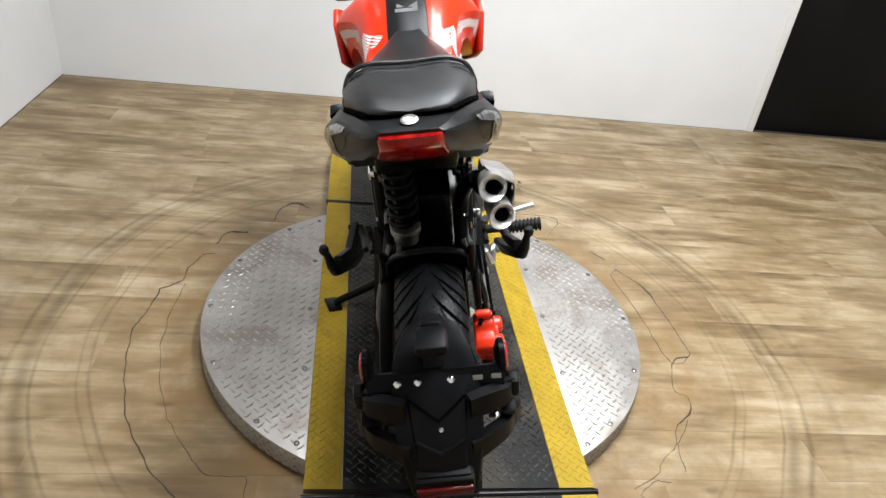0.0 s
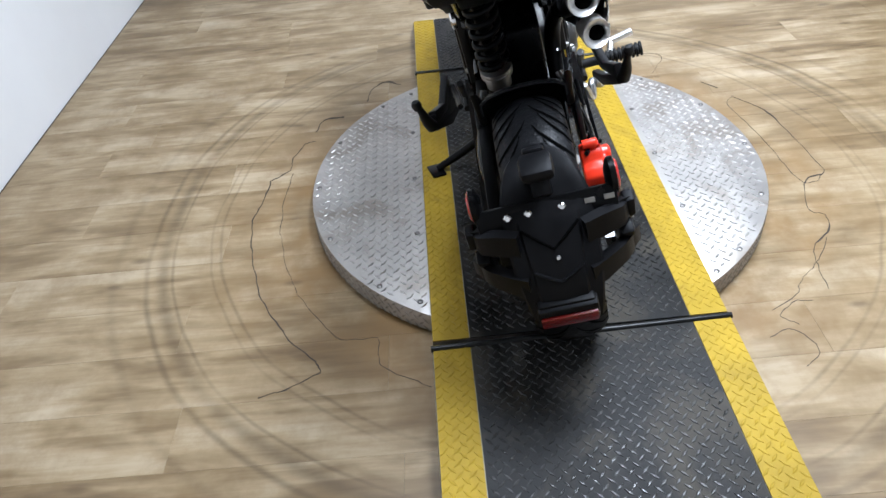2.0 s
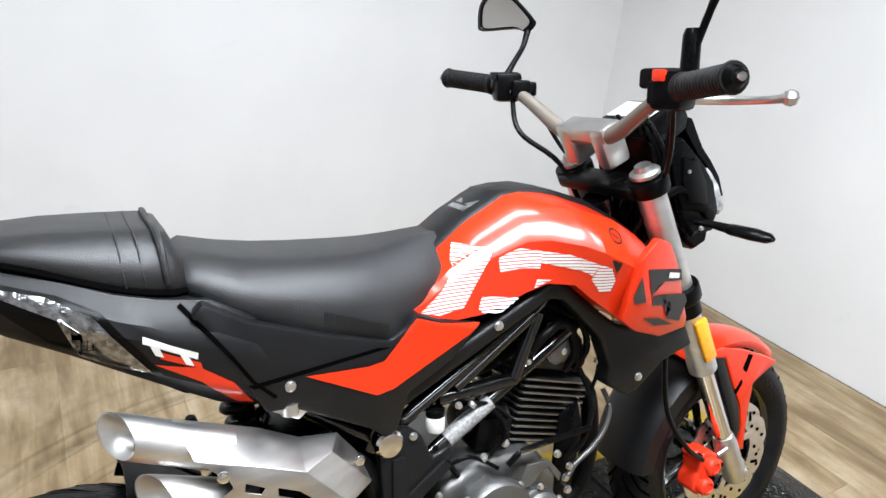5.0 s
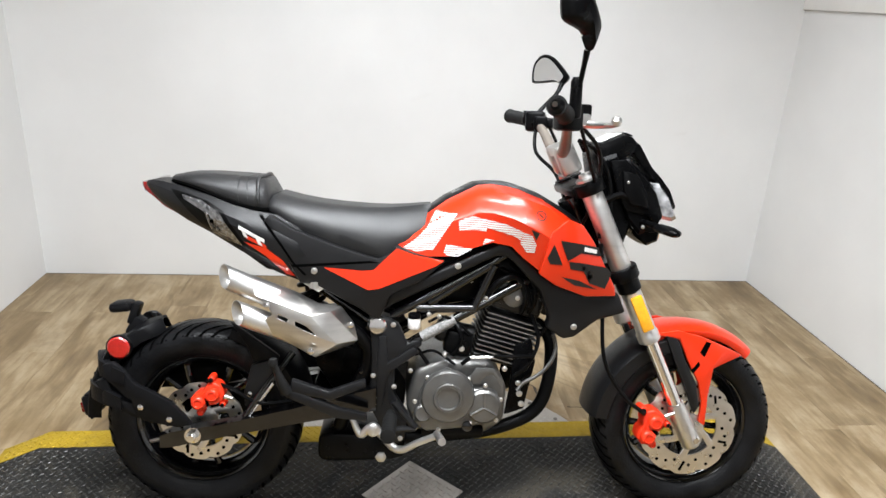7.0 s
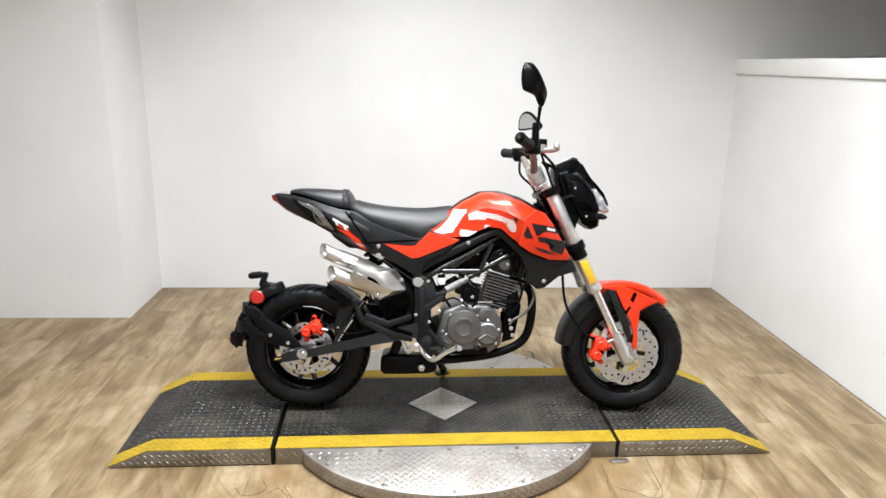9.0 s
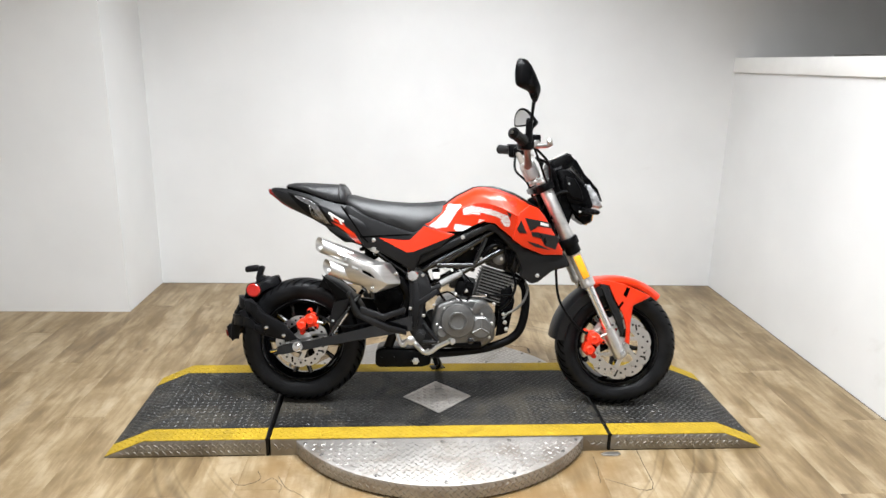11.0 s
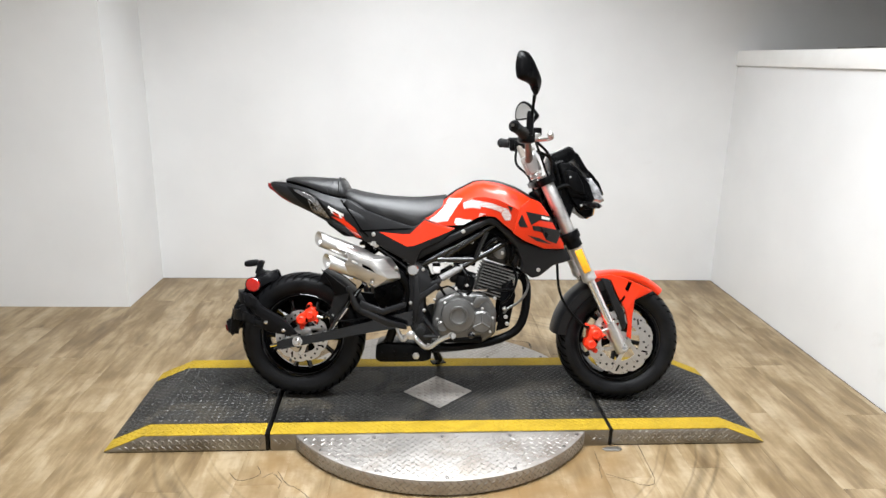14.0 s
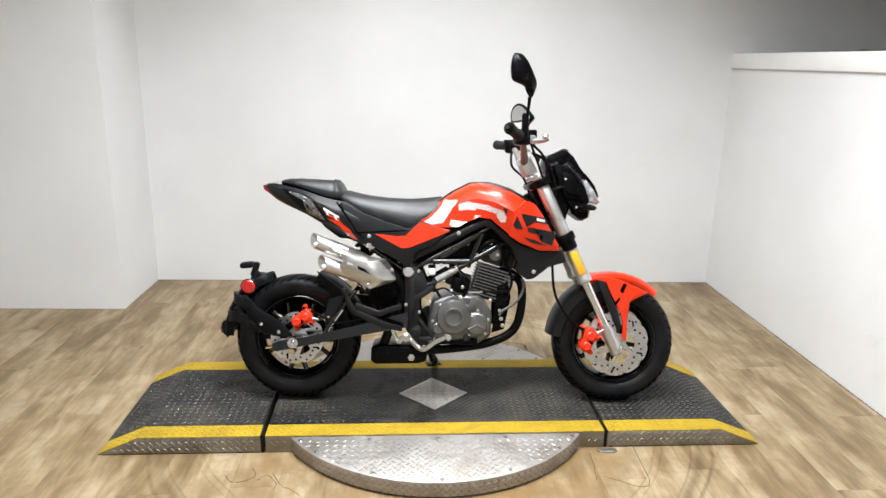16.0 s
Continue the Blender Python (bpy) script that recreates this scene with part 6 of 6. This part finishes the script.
for s in S2:
    blade = [(-0.444, 0.491), (-0.405, 0.464), (-0.370, 0.438), (-0.330, 0.408), (-0.345, 0.366), (-0.390, 0.390), (-0.406, 0.433)]
    P("hugger_side", prism(B(), blade, s * 0.094, s * 0.078, 0.004), M_GUARD, hg)
    gusset = [(-0.394, 0.390), (-0.333, 0.406), (-0.346, 0.367), (-0.396, 0.288), (-0.410, 0.284), (-0.411, 0.325)]
    P("hugger_gusset", prism(B(), gusset, s * 0.102, s * 0.090, 0.004), M_PLASTIC, hg)
    P("gusset_bolt", bolt(B(), -0.398, s * 0.102, 0.318, 0.006, 0.004, s), M_CHROME, hg)
P("warning_tag", prism(B(), [(-0.325, 0.455), (-0.319, 0.467), (-0.313, 0.455)], -0.097, -0.094), M_YELTAG, hg)
# added black block, no real part: keeps the gap behind the engine dark
P("dark_filler", prism(B(), [(-0.245, 0.50), (-0.13, 0.52), (-0.05, 0.42), (-0.055, 0.26), (-0.19, 0.29), (-0.25, 0.38)], -0.060, 0.060, 0.010), M_SHELL)
P("drive_chain", tube(B(), [(-0.50, 0.085, 0.275), (-0.30, 0.085, 0.315), (-0.05, 0.085, 0.335)], 0.007, 8, 0), M_STEEL)
P("chain_guard", prism(B(), [(-0.665, 0.262), (-0.655, 0.312), (-0.600, 0.362), (-0.500, 0.386), (-0.380, 0.388), (-0.150, 0.366), (-0.150, 0.335), (-0.380, 0.312), (-0.500, 0.275)], 0.075, 0.10, 0.004), M_GUARD)
P("sprocket", lathe(B(), [(0.030, -0.004), (0.086, -0.003), (0.090, 0), (0.086, 0.003), (0.030, 0.004)], axle(RW.x, 0.082, RW.z, 1), 48), M_SATINBLK, rw, "black rear sprocket")


# number-plate carrier behind the rear wheel
flap = B()
rings = []
for k in range(21):
    deg = 113 + 66 * k / 20
    a = radians(deg)
    d = Vector((math.cos(a), 0, math.sin(a)))
    w = float(np.interp(deg, [113, 115, 118, 122, 134, 156, 165, 179], [0.018, 0.034, 0.046, 0.056, 0.073, 0.071, 0.066, 0.056]))
    c = float(np.interp(deg, [113, 134, 142, 157, 179], [0.012, 0.048, 0.045, 0.039, 0.034]))
    e = float(np.interp(deg, [136, 143, 170, 177], [0.0, 0.006, 0.006, 0.002]))
    r = float(np.interp(deg, [110, 126], [0.262, 0.275]))
    prof = [(-w, -0.030), (-w, -0.006), (-w * 0.94, -0.002), (-c - 0.004, 0.001), (-c, e), (0, e + 0.004), (c, e), (c + 0.004, 0.001), (w * 0.94, -0.002), (w, -0.006), (w, -0.030)]
    rings.append([RW + d * (r + q) + Vector((0, y, 0)) for y, q in prof] + [RW + d * (r - 0.005 + q) + Vector((0, y * 0.96, 0)) for y, q in prof[::-1]])
loft(flap, rings)
car = P("plate_carrier", flap, M_GUARD, bike, "black plastic rear mudguard and plate carrier", 30)


def on_flap(deg, y, r=0.286):
    a = radians(deg)
    return RW + Vector((math.cos(a) * r, y, math.sin(a) * r))


P("groove", tube(B(), [on_flap(142.5, 0.045, 0.281), on_flap(146.5, 0.022, 0.284), on_flap(150, 0, 0.2855), on_flap(146.5, -0.022, 0.284), on_flap(142.5, -0.045, 0.281)], 0.0022, 6, 0), M_GROOVE, car)
P("ridge", tube(B(), [on_flap(156.7, 0.039, 0.281), on_flap(159, 0.020, 0.284), on_flap(161, 0, 0.285), on_flap(159, -0.020, 0.284), on_flap(156.7, -0.039, 0.281)], 0.0030, 6, 0), M_GUARD, car)
P("ridge", tube(B(), [on_flap(172, 0.028, 0.2825), on_flap(175.6, 0.010, 0.282)], 0.0024, 6, 0), M_GUARD, car)
P("carrier_bolt", lathe(B(), [(0.004, 0), (0.003, 0.003)], Matrix.Translation(on_flap(153, -0.003, 0.285)) @ pose(0, 0, 0, 0, -63, 0), 10), M_ALLOY, car)
tip = B()
box(tip, (-0.792, 0, 0.262), (0.030, 0.098, 0.050), (0, -12, 0), 0.006)
join(tip, prism(B(), [(-0.806, 0.290), (-0.772, 0.292), (-0.752, 0.282), (-0.790, 0.221)], -0.046, 0.046, 0.005))
P("tip", tip, M_GUARD, car)
P("reflector", box(B(), (-0.808, 0, 0.256), (0.008, 0.092, 0.026), (0, -12, 0), 0.003), M_REARREF, car, "long red rear reflector")
P("crossbar", box(B(), (-0.716, 0, 0.413), (0.012, 0.222, 0.038), (0, 25, 0), 0.003), M_SATINBLK, car)
for y in (-0.025, 0.028, 0.061):
    P("carrier_bolt", lathe(B(), [(0.0065, 0), (0.0065, 0.004), (0.004, 0.006)], pose(-0.722, y, 0.417, 0, -65, 0), 12), M_CHROME, car)
for y in (-0.068, -0.098):
    P("bar_slot", box(B(), (-0.7225, y, 0.417), (0.002, 0.016, 0.008), (0, 25, 0), 0.0005), M_ALU_D, car)
pl = box(B(), (-0.722, 0, 0.500), (0.052, 0.052, 0.024), (0, -6, 0), 0.010)
box(pl, (-0.692, 0, 0.484), (0.020, 0.034, 0.056), (0, 18, 0), 0.006)
P("plate_lamp", box(pl, (-0.690, 0, 0.452), (0.030, 0.034, 0.050), (0, 30, 0), 0.006), M_GUARD, car)
for s in S2:
    P("side_reflector", lathe(B(), [(0.0255, 0), (0.0255, 0.006), (0.022, 0.009), (0.0, 0.010)], pose(-0.690, s * 0.110, 0.431, -90 * s, 0, 0), 28), M_REFLECT, car, "round red side reflector")
    P("reflector_back", lathe(B(), [(0.012, -0.012), (0.024, -0.008), (0.029, -0.004), (0.029, 0.004), (0.027, 0.005)], pose(-0.690, s * 0.110, 0.431, -90 * s, 0, 0), 28), M_SATINBLK, car)
    arm_top = [(-0.720, 0.397), (-0.696, 0.402), (-0.672, 0.381), (-0.652, 0.353), (-0.571, 0.309), (-0.522, 0.252), (-0.557, 0.246), (-0.637, 0.262), (-0.660, 0.312), (-0.690, 0.338), (-0.716, 0.362)]
    P("carrier_arm", prism(B(), arm_top, s * 0.136, s * 0.118, 0.005), M_GUARD, car)
    low = [(-0.744, 0.352), (-0.716, 0.364), (-0.703, 0.332), (-0.676, 0.306), (-0.630, 0.300), (-0.632, 0.260), (-0.660, 0.268), (-0.706, 0.298)]
    P("carrier_brace", prism(B(), low, s * 0.128, s * 0.104, 0.006), M_GUARD, car)
    for rows in (((-0.752, 0.062, 0.384, 0.021, 0.012), (-0.742, 0.092, 0.386, 0.021, 0.013), (-0.726, 0.124, 0.382, 0.019, 0.013), (-0.704, 0.135, 0.374, 0.018, 0.013), (-0.680, 0.136, 0.364, 0.017, 0.010)),
                 ((-0.776, 0.060, 0.310, 0.022, 0.012), (-0.762, 0.086, 0.314, 0.020, 0.013), (-0.742, 0.118, 0.320, 0.018, 0.013), (-0.718, 0.134, 0.316, 0.017, 0.013), (-0.690, 0.136, 0.304, 0.016, 0.010))):
        web = loft(B(), [[(x - g * 0.7, s * (y - g * 0.7), z - h), (x + g * 0.7, s * (y - g * 1.2), z - h), (x + g, s * (y + g * 0.4), z - h * 0.9), (x + g, s * (y + g * 0.4), z + h * 0.9), (x + g * 0.7, s * (y - g * 1.2), z + h), (x - g * 0.7, s * (y - g * 0.7), z + h)] for x, y, z, h, g in rows])
        P("carrier_web", bev(web, 0.003), M_GUARD, car)
    for x, z in ((-0.638, 0.296), (-0.574, 0.267)):
        P("arm_bolt", bolt(B(), x, s * 0.136, z, 0.007, 0.005, s), M_CHROME, car)

# foot rests, pedals, stand
for s in S2:
    hg2 = B()
    for pts in ([(-0.285, 0.392), (-0.205, 0.360), (-0.125, 0.384), (-0.120, 0.366), (-0.200, 0.338), (-0.290, 0.362)], [(-0.290, 0.372), (-0.180, 0.318), (-0.120, 0.300), (-0.118, 0.282), (-0.190, 0.295), (-0.300, 0.352)]):
        prism(hg2, pts, s * 0.156, s * 0.138, 0.004, 2, (-s * 0.167, 0))
    if s > 0:
        prism(hg2, [(-0.290, 0.385), (-0.200, 0.352), (-0.125, 0.376), (-0.120, 0.292), (-0.190, 0.305), (-0.290, 0.352)], 0.154, 0.140, 0.003, 2, (-0.167, 0))
    hang = P("peg_hanger", hg2, M_PLASTIC, bike, "dark grey passenger foot rest hanger")
    pg = tube(B(), [(-0.296, s * 0.200, 0.362), (-0.306, s * 0.206, 0.384), (-0.315, s * 0.209, 0.410), (-0.322, s * 0.212, 0.430)], [0.014, 0.012, 0.008, 0.007], 10, 4)
    lathe(pg, [(0.0, -0.012), (0.008, -0.009), (0.011, 0), (0.008, 0.009), (0.0, 0.012)], pose(-0.324, s * 0.213, 0.434), 12)
    P("folded_peg", pg, M_PEG, hang)
    tri = tube(tube(B(), [(-0.06, s * 0.145, 0.32), (-0.005, s * 0.145, 0.255)], 0.009, 8, 0), [(-0.06, s * 0.145, 0.25), (-0.005, s * 0.145, 0.255)], 0.008, 8, 0)
    P("peg_mount", tri, M_PLASTIC)
rib = [(0.011, 0.0), (0.011, 0.030)]
for k in range(11):
    h = 0.036 + 0.0095 * k
    rib += [(0.0125, h), (0.0168, h + 0.001), (0.0168, h + 0.0055), (0.0125, h + 0.0065)]
a, b = Vector((-0.064, -0.145, 0.290)), Vector((-0.070, -0.295, 0.296))
P("rider_peg", lathe(B(), rib, Matrix.Translation(a) @ Vector((0, 0, 1)).rotation_difference((b - a).normalized()).to_matrix().to_4x4(), 14), M_PEG, bike, "ribbed black rider foot peg")
bp = tube(B(), [(-0.160, -0.135, 0.290), (-0.134, -0.150, 0.240), (-0.104, -0.158, 0.262), (-0.048, -0.185, 0.220), (0.0, -0.215, 0.252), (0.042, -0.230, 0.276)], [0.006, 0.009, 0.010, 0.009, 0.008, 0.008], 10, 6)
tube(bp, [(0.040, -0.224, 0.276), (0.048, -0.282, 0.284)], 0.009, 10, 0)
pdl = P("brake_pedal", bp, M_ALLOY, bike, "bare alloy brake pedal")
P("pedal_pivot", lathe(B(), [(0.016, 0), (0.016, 0.010), (0.010, 0.014)], axle(-0.104, -0.165, 0.262, -1), 16), M_ALLOY, pdl)
P("pedal_bolt", lathe(B(), [(0.013, 0), (0.013, 0.006), (0.007, 0.01)], axle(-0.085, -0.135, 0.178, -1), 6), M_ALLOY, pdl)
P("gear_lever", tube(tube(B(), [(-0.06, 0.16, 0.26), (0.03, 0.17, 0.24), (0.08, 0.18, 0.245)], 0.007, 8), [(0.08, 0.175, 0.245), (0.082, 0.215, 0.247)], 0.009, 8, 0), M_SATINBLK)
sd = tube(B(), [(-0.03, 0.095, 0.160), (0.008, 0.190, 0.092), (0.003, 0.276, 0.058)], [0.014, 0.012, 0.010], 10, 4)
stand = P("side_stand", sd, M_SATINBLK, bike, "black side stand, folded out")
P("stand_foot", box(B(), (0.002, 0.282, 0.052), (0.062, 0.038, 0.008), (11, 0, 20), 0.003), M_SATINBLK, stand)
P("stand_spring", tube(B(), [(-0.05, 0.10, 0.18), (-0.012, 0.15, 0.13)], 0.006, 8, 0), M_STEEL, stand)
ct = tube(B(), [(-0.02, 0.0, 0.18), (-0.005, 0.02, 0.13)], 0.01, 8, 0)
P("under_bracket", box(ct, (-0.02, 0.02, 0.195), (0.09, 0.14, 0.02), bevel=0.004), M_SATINBLK)


# ---- small things on the floor and the ledge ----
strip = part("metal_strip", box(box(B(), (1.812, 0.15, 1.4075), (0.022, 1.05, 0.007), bevel=0.002), (1.812, 0.46, 1.408), (0.026, 0.05, 0.009), bevel=0.002), M_SCREW)
tagged(strip, "thin grey metal strip lying on the white ledge", "strip")
M_CRACK = surf("dark_floor_crack", (0.030, 0.021, 0.013), 0.8, var=0.3, scale=60)
CRACKS = (
    [(0.656, 0.371), (0.687, 0.427), (0.638, 0.472), (0.558, 0.487)],
    [(0.47, 0.561), (0.46, 0.625), (0.389, 0.644)],
    [(0.334, 0.641), (0.324, 0.674), (0.248, 0.702), (0.182, 0.701), (0.132, 0.754), (0.034, 0.763), (-0.047, 0.778), (-0.144, 0.766), (-0.234, 0.747), (-0.352, 0.709), (-0.431, 0.667), (-0.507, 0.617), (-0.574, 0.551), (-0.61, 0.535), (-0.646, 0.609), (-0.662, 0.664)],
    [(0.162, 0.691), (0.028, 0.703), (-0.114, 0.692), (-0.243, 0.661), (-0.362, 0.615), (-0.467, 0.543), (-0.521, 0.499), (-0.523, 0.412), (-0.597, 0.41), (-0.63, 0.369), (-0.671, 0.298)],
    [(0.47, -0.618), (0.42, -0.660)],
    [(0.365, -0.68), (0.30, -0.725), (0.23, -0.755), (0.114, -0.766), (-0.018, -0.778), (-0.076, -0.774), (-0.10, -0.715), (-0.216, -0.671), (-0.247, -0.699), (-0.30, -0.686), (-0.36, -0.624), (-0.434, -0.602), (-0.494, -0.596)],
    [(0.365, -0.690), (0.317, -0.653), (0.20, -0.672), (0.054, -0.686), (-0.060, -0.693), (-0.108, -0.707), (-0.105, -0.745), (-0.076, -0.770)],
    [(-0.33, -0.666), (-0.416, -0.602), (-0.462, -0.548), (-0.504, -0.519), (-0.545, -0.45)],
    [(0.713, -0.286), (0.692, -0.539), (0.551, -0.481)],
    [(-0.62, -0.42), (-0.60, -0.47), (-0.66, -0.50), (-0.70, -0.46)],
    [(0.547, -0.345), (0.541, -0.422), (0.529, -0.505)],
    [(-0.588, -0.490), (-0.561, -0.462), (-0.524, -0.510), (-0.526, -0.546)],
)
rng = random.Random(9)
floor_ob = bpy.data.objects["floor"]
for k, line in enumerate(CRACKS):
    line = [Vector((x, y, 0)) for x, y in line]
    pts = [a.lerp(b, i / 5) for a, b in zip(line, line[1:]) for i in range(5)] + line[-1:] if k in (2, 3) else curve(line, 5)
    pts = [(p.x + rng.uniform(-0.0022, 0.0022), p.y + rng.uniform(-0.0022, 0.0022), 0.0008) for p in pts]
    bm = B()
    w = [rng.uniform(0.0008, 0.0020) if k not in (3, 5, 6, 7, 8, 9, 10, 11) else rng.uniform(0.0004, 0.0010) for p in pts]
    if k in (0, 1, 5):
        w = [v * (1 + 2.2 * max(0, math.sin(i * 0.33 + k)) ** 2) for i, v in enumerate(w)]
    left, right = [], []
    for i, p in enumerate(pts):
        a, b = pts[max(0, i - 1)], pts[min(len(pts) - 1, i + 1)]
        d = Vector((b[0] - a[0], b[1] - a[1], 0)).normalized()
        left.append((p[0] - d.y * w[i], p[1] + d.x * w[i], 0.0006))
        right.append((p[0] + d.y * w[i], p[1] - d.x * w[i], 0.0006))
    loft(bm, [[a, b, (b[0], b[1], -0.0004), (a[0], a[1], -0.0004)] for a, b in zip(left, right)])
    part("crack", bm, M_CRACK, floor_ob)
bracket = part("metal_tab", slab(B(), [(0.600, -0.318), (0.640, -0.318), (0.648, -0.334), (0.630, -0.345), (0.585, -0.343), (0.575, -0.330)], 0.0, 0.004, 0.001), M_ALU_D)
tagged(bracket, "small flat metal tab on the floor beside the ramp", "metal tab")


# ---- floor planks ----
def planks():
    w, lg = 0.152, 0.914
    floor = bpy.data.objects["floor"]
    rng = random.Random(4)
    shared = {}
    nx = int(math.ceil((FLOOR_X1 - FLOOR_X0) / w))
    for i in range(nx):
        x0 = FLOOR_X0 + i * w
        x1 = min(x0 + w, FLOOR_X1 - 0.005)
        y = FLOOR_Y0 - rng.choice((0.0, 0.4, 0.8)) - rng.random() * 0.1
        while y < FLOOR_Y1:
            a, b = max(y, FLOOR_Y0), min(y + lg, FLOOR_Y1 - 0.005)
            y += lg
            if b - a < 0.05:
                continue
            key = (round(x1 - x0, 3), round(b - a, 3))
            if key not in shared:
                shared[key] = finish(box(B(), (0, 0, -0.002), (x1 - x0 - 0.0003, b - a - 0.0003, 0.004), bevel=0.0002, seg=1), "plank")
            ob = part("plank", shared[key], M_FLOOR, floor)
            ob.location = ((x0 + x1) / 2, (a + b) / 2, 0)


planks()
